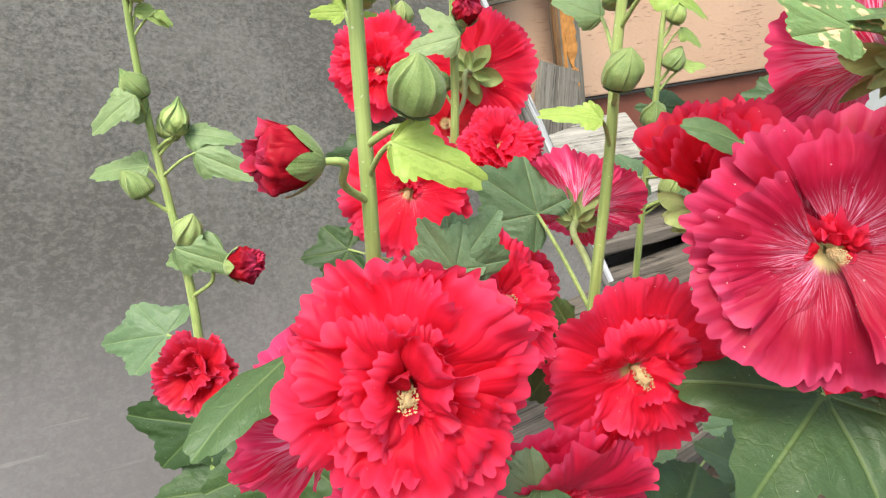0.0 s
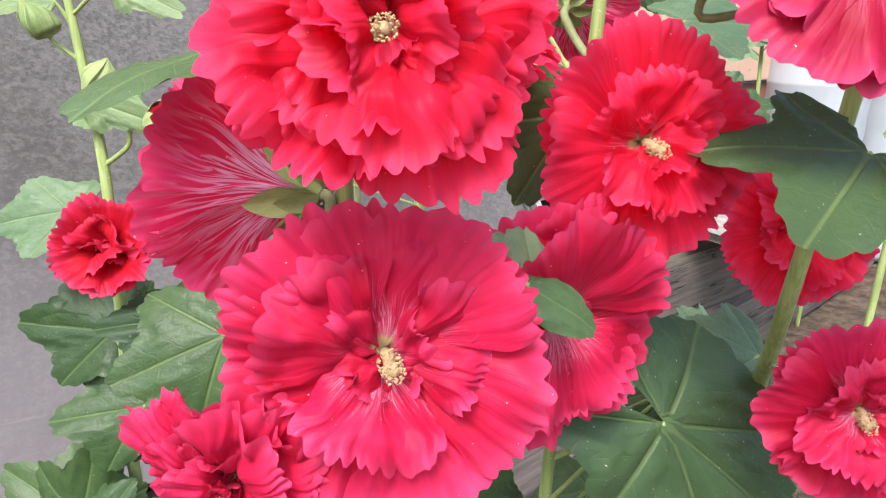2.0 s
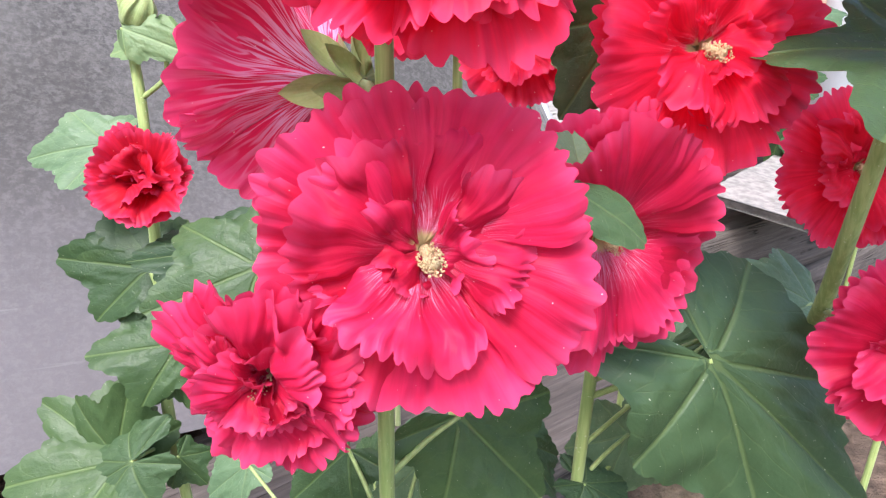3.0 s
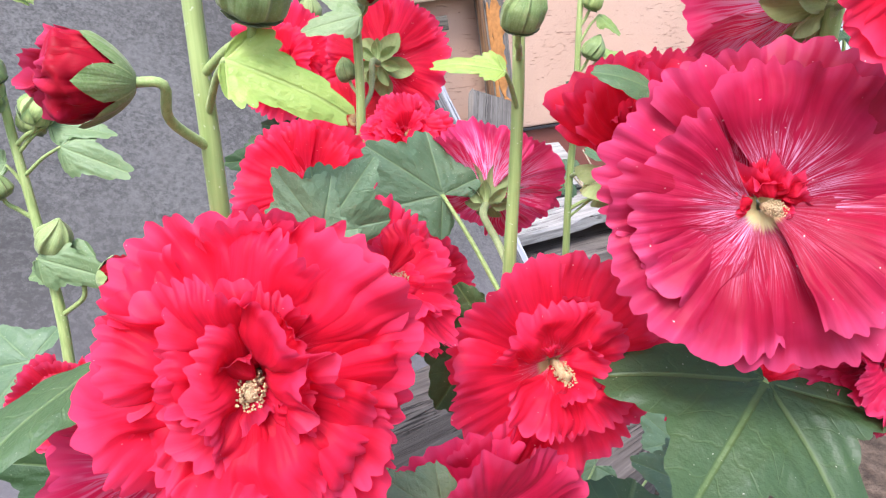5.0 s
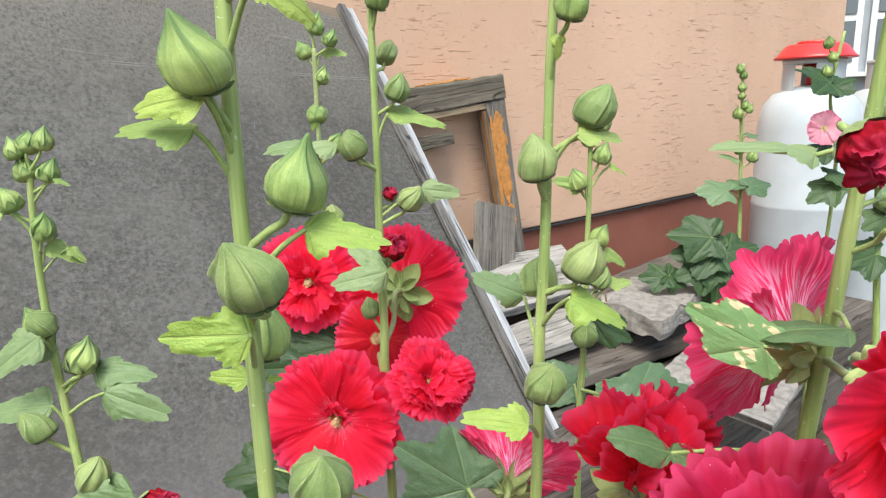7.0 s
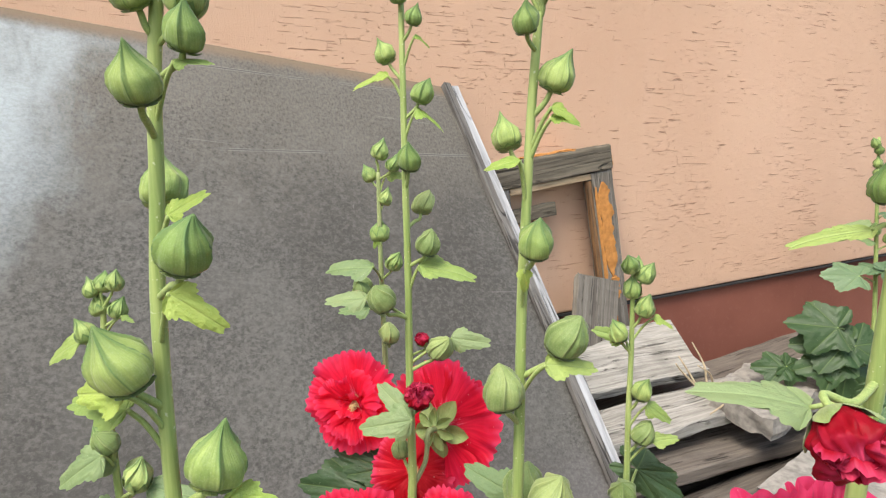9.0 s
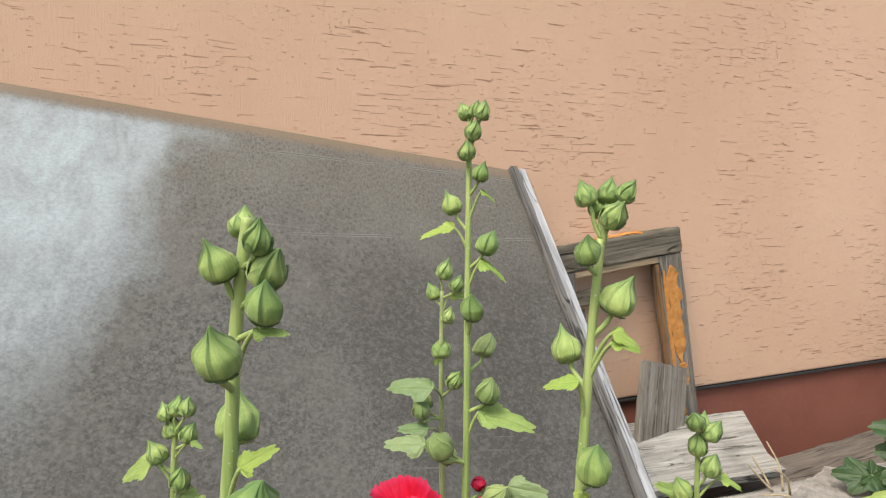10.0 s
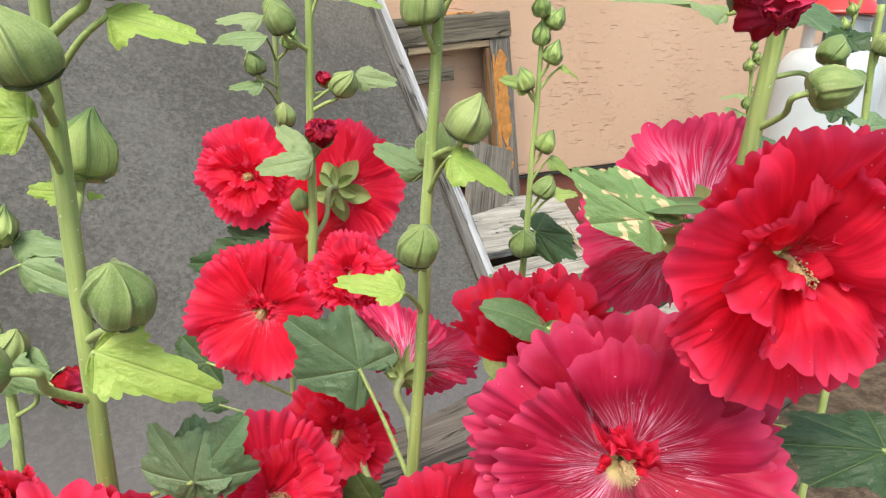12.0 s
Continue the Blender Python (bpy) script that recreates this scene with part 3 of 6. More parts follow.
def paint_flake(name, wide, high, seed, parent, at):
    """A tongue of old paint with a broken outline, a little proud of the wood."""
    bm = bmesh.new()
    rows = 40
    left, right = [], []
    for i in range(rows + 1):
        s = i / rows
        taper = min(1, 6 * s, 7 * (1 - s) + 0.15)
        l = -wide / 2 * taper * (0.85 + 0.35 * noise.noise(Vector((s * 9, seed, 0))) + 0.25 * noise.noise(Vector((s * 40, seed, 3))))
        r = wide / 2 * taper * (0.85 + 0.7 * noise.noise(Vector((s * 8, seed, 7))) + 0.45 * noise.noise(Vector((s * 45, seed, 9))))
        curl = -0.0015 - 0.0015 * noise.noise(Vector((s * 14, seed, 5)))
        left.append((bm.verts.new((l, curl, s * high)), bm.verts.new((l, 0.001, s * high))))
        right.append((bm.verts.new((r, curl - 0.0008, s * high)), bm.verts.new((r, 0.001, s * high))))
    for i in range(rows):
        (a, a2), (b, b2) = left[i], right[i]
        (c, c2), (d, d2) = left[i + 1], right[i + 1]
        bm.faces.new((a, b, d, c))
        bm.faces.new((a2, a, c, c2))
        bm.faces.new((b, b2, d2, d))
    part(name, bm, ORANGE, parent, "flaking orange paint", pose(*at))


def make_sash():
    """An old window sash that leans on the wall, its paint coming off."""
    root = new("window_sash")
    root.matrix_basis = wall_pose(1.502, 1.352, 0.40, -4.0, -6.5, 0)
    tagged(root, "old wooden window sash with peeling orange paint", "window frame")
    w, h, d = 0.42, 0.575, 0.042
    stile = part("right_stile", box((0.075, d, h), (-0.0375, 0, h / 2), 0.004, 0.0015, 9, 1), UPRIGHT_WOOD, root)
    for wide, high, seed, x, z in ((0.046, 0.27, 3, -0.042, 0.275), (0.030, 0.075, 14, -0.038, 0.205), (0.012, 0.30, 21, -0.068, 0.235), (0.040, 0.085, 5, -0.034, 0.035), (0.018, 0.05, 33, -0.052, 0.12)):
        paint_flake("paint", wide, high, seed, stile, (x, -d / 2 - 0.001, z))
    part("left_stile", box((0.070, d, h), (-w + 0.035, 0, h / 2), 0.004, 0.0015, 9, 2), DARK_UPRIGHT, root)
    rail = part("top_rail", box((w + 0.006, d + 0.006, 0.068), (-w / 2, 0, h + 0.034), 0.004, 0.002, 9, 3), MOSSY_WOOD, root)
    part("paint", box((0.16, d, 0.006), (-0.20, 0.002, h + 0.069), 0.002, 0.003, 8, 8), ORANGE, rail, "flaking orange paint")
    part("paint", box((0.004, d, 0.05), (0.004, 0.002, h + 0.036), 0.001, 0.002, 4, 9), ORANGE, rail, "flaking orange paint")
    part("bottom_rail", box((w - 0.147, d - 0.006, 0.06), (-w / 2, 0, 0.03), 0.004, 0.0015, 6, 4), UPRIGHT_WOOD, root)
    part("top_bead", box((w - 0.150, 0.016, 0.018), (-w / 2, -0.010, h - 0.010), 0.003), PALE_WOOD, root)
    part("stile_bead", box((0.014, 0.016, h - 0.085), (-0.083, -0.010, h / 2 + 0.02), 0.003), ORANGE_WORN, root)
    part("broken_muntin", box((0.15, 0.022, 0.036), (-w + 0.145, 0.002, h - 0.075), 0.003, 0.001, 4, 6), MOSSY_WOOD, root)
    part("glazing_strip", box((0.030, 0.012, 0.20), (-w + 0.09, 0.006, h - 0.205), 0.003, 0.001, 4, 7), DARK_UPRIGHT, root)


make_sash()


def plank(name, label, size, m, material, seed, category="plank", skew=0.0):
    bm = box(size, (0, 0, 0), min(size) * 0.18, 0.0008 if size[2] > 0.2 else 0.0014, 22, seed)
    r = random.Random(seed)
    longest = max(range(3), key=lambda k: size[k])
    for v in bm.verts:
        if abs(v.co[longest]) > size[longest] * 0.47:
            v.co[longest] += r.uniform(-0.012, 0.012)
            if v.co[longest] > 0:
                v.co[longest] += skew * v.co.y
        v.co.z += 0.006 * noise.noise(v.co * 7 + Vector((seed, 0, 0)))
    ob = part(name, bm, material, None)
    ob.matrix_basis = m
    return tagged(ob, label, category)


def make_chunk():
    """A broken piece of concrete with gritty sides."""
    bm = bmesh.new()
    bmesh.ops.create_cube(bm, size=1)
    bmesh.ops.subdivide_edges(bm, edges=bm.edges[:], cuts=9, use_grid_fill=True)
    for v in bm.verts:
        x, y, z = v.co
        corner = Vector((x * (1 - 0.25 * y), y * (1 + 0.2 * x), z))
        v.co = Vector((corner.x * 0.26, corner.y * 0.17, corner.z * 0.05))
        side = max(abs(x), abs(y)) * 2
        v.co += Vector((1, 1, 0.5)) * 0.009 * noise.noise(v.co * 22) * side + Vector((0.4, 1, 1)) * 0.005 * noise.noise(v.co * 70 + Vector((4, 0, 0)))
    ob = part("chunk", bm, CONCRETE, None)
    ob.matrix_basis = wall_pose(1.470, 0.900, 0.458, 5, -2, 12)
    tagged(ob, "broken chunk of rough grey concrete lying on the planks", "rubble")


plank("short_plank", "short grey split plank propped against the sash", (0.165, 0.016, 0.26), wall_pose(1.290, 1.272, 0.560, -14, 19, 4), UPRIGHT_WOOD, 11)
plank("plank", "wide grey weathered plank on the woodpile by the plinth", (0.56, 0.225, 0.026), wall_pose(1.265, 1.205, 0.495, 19, 2.0, -2), GREY_WOOD, 12, "plank", 0.42)
plank("plank", "long grey plank on the woodpile with dry stalks", (1.15, 0.135, 0.030), wall_pose(1.47, 0.970, 0.437, 5, -1.0, -3.5), GREY_WOOD, 13)
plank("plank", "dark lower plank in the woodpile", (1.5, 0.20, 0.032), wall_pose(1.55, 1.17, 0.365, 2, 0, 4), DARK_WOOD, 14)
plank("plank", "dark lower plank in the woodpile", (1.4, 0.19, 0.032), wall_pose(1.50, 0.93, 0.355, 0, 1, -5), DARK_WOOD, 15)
make_chunk()
plank("slab", "thin rough grey slab lying on the planks", (0.50, 0.24, 0.022), wall_pose(1.48, 0.66, 0.375, 7, -2, 9), CONCRETE, 17, "slab")
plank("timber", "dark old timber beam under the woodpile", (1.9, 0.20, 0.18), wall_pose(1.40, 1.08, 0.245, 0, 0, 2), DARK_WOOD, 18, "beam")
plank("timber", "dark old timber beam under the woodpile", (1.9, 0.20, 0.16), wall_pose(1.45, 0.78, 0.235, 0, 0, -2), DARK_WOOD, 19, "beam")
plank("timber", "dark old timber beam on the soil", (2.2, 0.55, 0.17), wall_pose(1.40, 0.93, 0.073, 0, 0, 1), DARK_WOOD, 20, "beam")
# Dark wood here stands in for the shaded gap under the leaning sheet.
plank("timber", "old timber carrying the leaning sheet, darkened for the gap under it", (2.6, 0.24, 0.20), wall_pose(-0.25, 0.66, 0.09, 0, 0, 1), DARK_WOOD, 21, "beam")
plank("plank", "weathered plank on the timber below the sheet, darkened for the gap there", (2.5, 0.30, 0.03), wall_pose(-0.25, 0.62, 0.205, 0, 0, 0.5), DARK_WOOD, 22)


def make_stalks():
    r = random.Random(5)
    for k in range(8):
        a = by_wall(1.40 + r.uniform(-0.02, 0.03), 0.985 + r.uniform(-0.07, 0.06), 0.458)
        if k < 4:
            b = a + ALONG * r.uniform(-0.07, 0.0) + INTO * r.uniform(-0.02, 0.04) + Vector((0, 0, r.uniform(0.06, 0.12)))
        else:
            b = a + ALONG * r.uniform(-0.16, 0.09) + INTO * r.uniform(-0.05, 0.06) + Vector((0, 0, r.uniform(0.0, 0.02)))
        mid = (a + b) / 2 + Vector((r.uniform(-0.012, 0.012), 0, r.uniform(0.0, 0.012)))
        v, f = tube(spline([a, mid, b], 4), (0.0030, 0.0016), 6)
        ob = new("dry_stalk", mesh_of("dry_stalk", v, f, STRAW))
        tagged(ob, "thin dry straw-coloured stalk on the planks", "stalk", "dry stalks on the planks")


make_stalks()


def make_cylinder(at, label, lid=True):
    root = thing("gas_cylinder", label, "gas cylinder", at)
    part("body", lathe([(0.135, 0), (0.148, 0.02), (0.150, 0.06), (0.150, 0.60), (0.1515, 0.605), (0.1515, 0.615), (0.150, 0.62), (0.150, 0.86), (0.140, 0.925), (0.112, 0.962), (0.06, 0.982), (0.02, 0.988)], 48), WHITE_PAINT, root, "", pose(0, 0, 0), True)
    for first in (0, 12, 24):
        plate = bmesh.new()
        rows = []
        for k in range(9):
            ang = 2 * math.pi * (first + k) / 36
            rows.append([plate.verts.new((rad * math.cos(ang), rad * math.sin(ang), z)) for rad, z in ((0.084, 0.968), (0.088, 0.968), (0.088, 1.055), (0.084, 1.055))])
        for p_, q_ in zip(rows, rows[1:]):
            for i in range(4):
                plate.faces.new((p_[i], p_[(i + 1) % 4], q_[(i + 1) % 4], q_[i]))
        plate.faces.new(rows[-1])
        plate.faces.new(list(reversed(rows[0])))
        part("collar", plate, WHITE_PAINT, root)
    rim = lathe([(0.083, 1.052), (0.090, 1.052), (0.090, 1.066), (0.083, 1.066)], 36)
    part("collar_rim", rim, WHITE_PAINT, root, "", None, True)
    part("valve", lathe([(0.018, 0.985), (0.022, 1.0), (0.016, 1.015), (0.016, 1.03), (0.030, 1.032), (0.030, 1.05), (0.010, 1.052)], 20), RED_PAINT, root, "red valve wheel", None, True)
    if lid:
        bowl = thing("basin", "upturned red enamel basin lying on the gas cylinder", "basin", (at[0], at[1], at[2] + 1.067))
        part("bowl", lathe([(0.116, 0.0), (0.118, 0.004), (0.110, 0.010), (0.088, 0.038), (0.078, 0.044), (0.02, 0.042)], 44), RED_PAINT, bowl, "", None, True)
        part("foot_ring", lathe([(0.052, 0.043), (0.054, 0.052), (0.047, 0.054), (0.043, 0.043)], 30), RED_PAINT, bowl, "", None, True)


make_cylinder((1.365, 2.10, 0.0), "white enamelled gas cylinder standing on the ground by the wall's end")
make_cylinder((1.74, 2.22, 0.0), "white gas cylinder beside the first one", False)


def make_neighbour():
    """The far end of the yard: a pale outbuilding with a banded window, past the wall's end."""
    root = thing("outbuilding", "pale grey outbuilding with a white-framed window across the yard", "outbuilding", (4.35, 5.9, 0), turn=-35)
    wide, high = 3.2, 2.5
    part("wall", box((wide, 0.14, high), (0, 0.07, high / 2), 0.01), PALE_WALL, root)
    part("roof_edge", box((wide + 0.3, 0.5, 0.07), (0, 0.0, high + 0.04), 0.01), YELLOW_PAINT, root, "yellow painted roof edge")
    for k in range(4):
        x = -1.15 + 0.76 * k
        win = part("window", box((0.70, 0.05, 0.98), (x, -0.03, 1.62), 0.006), PALE_FRAME, root, "white window frame")
        for j in range(2):
            pane = part("pane", box((0.28, 0.012, 0.36), (x - 0.16 + 0.32 * j, -0.062, 1.82), 0.002), GLASS, win)
            pane = part("pane", box((0.28, 0.012, 0.36), (x - 0.16 + 0.32 * j, -0.062, 1.40), 0.002), GLASS, win)
        part("window_sill", box((0.76, 0.12, 0.04), (x, -0.06, 1.11), 0.006), PALE_FRAME, win)


make_neighbour()


# ---------------------------------------------------------------- hollyhock parts
def wobble(x, y, z, seed):
    return noise.noise(Vector((x, y, z + seed * 7.31)))


def petal_mesh(seed, half=50.0, rows=13, cols=30, rise=0.40, flare=0.16, ruffle=0.05, frill=0.05, material=None, crumple=0.0, narrow=0.75):
    """A petal of unit length along +y; z is the way the flower faces."""
    verts, faces, uvs = [], [], []
    ph = seed * 1.7
    for i in range(rows + 1):
        s = i / rows
        open_ = radians(half) * (narrow + (1 - narrow) * min(1, s * 1.6) ** 0.8)
        for k in range(cols + 1):
            a = 2 * k / cols - 1
            ang = a * open_
            rim = s ** 6
            beat = a * (6.0 + 0.9 * (seed % 3)) + 0.6 * math.sin(2.3 * a + ph) + 0.4 * math.sin(6.1 * a + ph * 3) + ph
            scallop = 1 - (2 * (beat % 1) - 1) ** 2
            nick = wobble(a * 17, 6, 2, seed)
            lobe = frill * (0.75 + 0.9 * wobble(a * 5, 3, 1, seed)) * (scallop - 0.6) + frill * 1.1 * wobble(a * 1.7, 0, 3, seed) + frill * 0.26 * nick
            r = s * (1 - 0.13 * abs(a) ** 2.6 * s) * (1 + rim * lobe)
            z = rise * s ** 0.75 - flare * s ** 2.4
            z += ruffle * s ** 1.8 * (math.sin(3.6 * a + ph) + 0.4 * math.sin(8.3 * a + ph * 1.9) * s)
            z += ruffle * 0.9 * s ** 4 * (1.2 * wobble(a * 6, s * 1.5, 8, seed) + 0.7 * wobble(a * 14, s * 2, 4, seed))
            z += 0.055 * s * a + 0.014 * s ** 6 * (scallop - 0.5)
            z += 0.004 * s * math.sin(34 * a + ph) * (0.4 + wobble(a * 3, s * 2, 0, seed)) + 0.005 * s ** 5 * math.sin(17 * a + ph * 2.3)
            z += crumple * s * wobble(a * 2.4, s * 3.2, 1, seed)
            x = r * math.sin(ang) + crumple * 0.6 * s * wobble(a * 2, s * 3, 5, seed)
            y = r * math.cos(ang) + crumple * 0.5 * s * wobble(a * 2, s * 3, 9, seed)
            verts.append((x, y, z))
            uvs.append((a * 0.5 + 0.5, s))
    w = cols + 1
    for i in range(rows):
        for k in range(cols):
            faces.append((i * w + k, i * w + k + 1, (i + 1) * w + k + 1, (i + 1) * w + k))
    return mesh_of("petal", verts, faces, material, uvs)


PETALS = {}


def petal_set(kind, material):
    key = (kind, material.name)
    if key not in PETALS:
        if kind == "outer":
            PETALS[key] = [petal_mesh(k + 1, 51 + 4 * (k % 3), 16, 84, 0.34, 0.14, 0.075, 0.090, material, 0.07) for k in range(6)]
        elif kind == "frilled":
            PETALS[key] = [petal_mesh(k + 11, 52 + 5 * (k % 3), 16, 84, 0.42, 0.24, 0.10, 0.11, material, 0.24) for k in range(6)]
        else:
            PETALS[key] = [petal_mesh(k + 31, 44 + 6 * (k % 3), 12, 56, 0.30, 0.26, 0.13, 0.12, material, 0.40, 0.6) for k in range(8)]
    return PETALS[key]


def stamen_mesh():
    verts, faces = [], []
    line = [Vector((0.01 * math.sin(k), 0, 0.05 * k)) for k in range(8)]
    v, f = tube(line, (0.050, 0.040), 10)
    verts += v
    faces += f
    r = random.Random(2)
    for k in range(230):
        a, h = r.uniform(0, 6.28), r.uniform(0.12, 0.42)
        wide = r.uniform(0.050, 0.095) * (1.25 - h)
        c = Vector((wide * math.cos(a), wide * math.sin(a), h))
        b = len(verts)
        e = r.uniform(0.008, 0.013)
        for d in ((1, 0, 0), (-1, 0, 0), (0, 1, 0), (0, -1, 0), (0, 0, 1), (0, 0, -1)):
            verts.append(c + Vector(d) * e)
        for i, j, l in ((0, 2, 4), (2, 1, 4), (1, 3, 4), (3, 0, 4), (2, 0, 5), (1, 2, 5), (3, 1, 5), (0, 3, 5)):
            faces.append((b + i, b + j, b + l))
    return mesh_of("stamen_column", verts, faces, POLLEN)


STAMEN = stamen_mesh()


def toothed_cup(teeth, size, bend, low, seed=0, name="calyx", material=None, start=0.06):
    """A green cup whose rim runs out into pointed teeth."""
    verts, faces, uvs = [], [], []
    cols, rows = teeth * 10, 8
    for k in range(cols + 1):
        a = 2 * math.pi * k / cols
        f = abs((a * teeth / (2 * math.pi)) % 1 - 0.5) * 2
        reach = size * (0.34 + 0.66 * (1 - f) ** 0.62) * (1 + 0.08 * wobble(math.cos(a), math.sin(a), 0, seed))
        for i in range(rows + 1):
            s = i / rows
            turn = bend * (0.35 + 0.65 * s)
            out = start + reach * s * math.sin(turn)
            up = low + reach * s * math.cos(turn) - 0.05 * f * s
            verts.append((out * math.cos(a), out * math.sin(a), up))
            uvs.append(((a * teeth / (2 * math.pi)) / teeth, s))
    w = rows + 1
    for k in range(cols):
        for i in range(rows):
            faces.append((k * w + i, (k + 1) * w + i, (k + 1) * w + i + 1, k * w + i + 1))
    return mesh_of(name, verts, faces, material, uvs)


CUPS = {}


def cup_of(teeth, size, bend, low):
    key = (teeth, size, round(bend, 2), low)
    if key not in CUPS:
        CUPS[key] = toothed_cup(teeth, size, bend, low, teeth, "calyx", CALYX)
    return CUPS[key]


def bud_mesh(seed, point=0.35, seam=0.07, tall=1.0, material=None):
    """A closed bud of unit width, base at the origin, pointing to +z; five sepals meet in raised seams."""
    verts, faces, uvs = [], [], []
    rows, cols = 22, 100
    r_ = random.Random(seed)
    twist = r_.uniform(0.35, 0.9) * r_.choice((-1, 1))
    # height and radius of an onion-shaped bud, blended towards a round one
    steep = ((0, 0, 0.10), (0.10, 0.05, 0.33), (0.22, 0.17, 0.46), (0.36, 0.34, 0.48), (0.50, 0.54, 0.43), (0.62, 0.69, 0.29), (0.73, 0.81, 0.17), (0.85, 0.96, 0.085), (1.0, 1.18, 0.012))
    blunt = ((0, 0, 0.10), (0.10, 0.03, 0.32), (0.24, 0.13, 0.46), (0.40, 0.33, 0.50), (0.55, 0.55, 0.48), (0.70, 0.73, 0.38), (0.84, 0.86, 0.23), (0.94, 0.94, 0.11), (1.0, 0.99, 0.012))
    for i in range(rows + 1):
        s = i / rows
        pair = [[np.interp(s, [q[0] for q in way], [q[c] for q in way]) for c in (1, 2)] for way in (blunt, steep)]
        z = pair[0][0] * (1 - point) + pair[1][0] * point
        prof = 2 * (pair[0][1] * (1 - point) + pair[1][1] * point)
        shape = math.sin(math.pi * min(1, 0.04 + s * 0.95)) ** 0.7
        for k in range(cols + 1):
            a = 2 * math.pi * k / cols
            turn = a + twist * s * s + 0.20 * math.sin(a + seed) + 0.10 * math.sin(2 * a + seed * 2)
            part_ = (turn * 5 / (2 * math.pi)) % 1
            d = min(part_, 1 - part_)
            wing = math.exp(-(d / 0.055) ** 2)
            trough = math.exp(-((d - 0.17) / 0.09) ** 2)
            ridge = (seam * wing * (0.30 + 1.0 * s + 1.2 * max(0, s - 0.5)) - 0.045 * trough + 0.11 * part_ * (1 - wing)) * shape
            pucker = 0.006 * math.sin(30 * turn + 3 * s) * shape + 0.05 * shape * wobble(math.cos(turn) * 2.4, math.sin(turn) * 2.4, s * 2.2, seed + 5)
            rad = 0.44 * prof * (1 + ridge + pucker + 0.17 * wobble(math.cos(a) * 1.5, math.sin(a) * 1.5, s * 2, seed))
            lean = 0.15 * s * s
            verts.append((rad * math.cos(a) + lean * math.sin(seed), rad * math.sin(a) + lean * math.cos(seed * 2), tall * z + 0.05 * (wing - 0.3) * s * shape))
            uvs.append((turn / (2 * math.pi), s))
    w = cols + 1
    for i in range(rows):
        for k in range(cols):
            faces.append((i * w + k, i * w + k + 1, (i + 1) * w + k + 1, (i + 1) * w + k))
    faces.append(tuple(rows * w + k for k in range(cols)))
    return mesh_of("bud", verts, faces, material, uvs)


BUDS = {
    "round": [bud_mesh(k, 0.10 + 0.08 * k, 0.19, 1.0, BUD_PALE) for k in range(4)],
    "pointed": [bud_mesh(k + 10, 0.50 + 0.14 * k, 0.26, 1.04, BUD_GREEN) for k in range(4)],
    "young": [bud_mesh(k + 20, 0.50 + 0.1 * k, 0.34, 1.12, BUD_YOUNG) for k in range(3)],
}


def bract_mesh(seed, reach=0.55, flare=0.06, material=None):
    """Narrow green bracts that hold the lower half of a bud."""
    verts, faces, uvs = [], [], []
    cols, rows = 70, 10
    r_ = random.Random(seed)
    lengths = [r_.uniform(0.75, 1.15) for _ in range(7)]
    hs, rs = (0, 0.04, 0.15, 0.33, 0.53, 0.70, 0.85), (0.10, 0.33, 0.46, 0.50, 0.475, 0.38, 0.26)
    for k in range(cols + 1):
        a = 2 * math.pi * k / cols
        g = a * 7 / (2 * math.pi)
        f = abs(g % 1 - 0.5) * 2
        top = reach * (0.30 + 0.70 * (1 - f) ** 0.8 * lengths[int(g) % 7])
        for i in range(rows + 1):
            s = i / rows
            h = top * s
            rad = 0.50 * np.interp(h, hs, rs) / 0.50 * 1.0 + 0.006 + flare * s ** 3 * (1 - f)
            verts.append((rad * math.cos(a), rad * math.sin(a), h - 0.03))
            uvs.append((g / 7, s))
    w = rows + 1
    for k in range(cols):
        for i in range(rows):
            faces.append((k * w + i, (k + 1) * w + i, (k + 1) * w + i + 1, k * w + i + 1))
    return mesh_of("epicalyx", verts, faces, material, uvs)


BRACTS = {
    "round": [bract_mesh(k, 0.10, 0.0, BUD_PALE) for k in range(3)],
    "pointed": [bract_mesh(k, 0.10, 0.0, BUD_GREEN) for k in range(3)],
    "young": [bract_mesh(k, 0.60 + 0.1 * (k % 2), 0.07, BUD_YOUNG) for k in range(4)],
}


def petal_roll_mesh(seed):
    """Crumpled petals that push out of an opening bud."""
    verts, faces, uvs = [], [], []
    rows, cols = 22, 72
    for i in range(rows + 1):
        s = i / rows
        for k in range(cols + 1):
            a = 2 * math.pi * k / cols
            fold = 0.09 * s * math.sin(3 * a + 9 * s + seed) + 0.10 * s * math.sin(7 * a - 12 * s + seed) + 0.30 * s * wobble(math.cos(a) * 2.5, math.sin(a) * 2.5, s * 2, seed)
            rad = (0.40 + 0.17 * math.sin(s * 2.4)) * (1 - 0.6 * max(0, s - 0.66) / 0.34) * (1 + fold + 0.34 * s * wobble(math.cos(a) * 6, math.sin(a) * 6, s * 5, seed + 3))
            z = 0.25 + 0.95 * s - 0.5 * max(0, s - 0.8) + 0.12 * s * wobble(math.cos(a) * 3, math.sin(a) * 3, s * 4, seed)
            verts.append((rad * math.cos(a), rad * math.sin(a), z))
            uvs.append((k / cols, 0.5 + 0.5 * s))
    w = cols + 1
    for i in range(rows):
        for k in range(cols):
            faces.append((i * w + k, i * w + k + 1, (i + 1) * w + k + 1, (i + 1) * w + k))
    faces.append(tuple(rows * w + k for k in range(cols)))
    return mesh_of("petal_roll", verts, faces, PETAL_DARK, uvs)


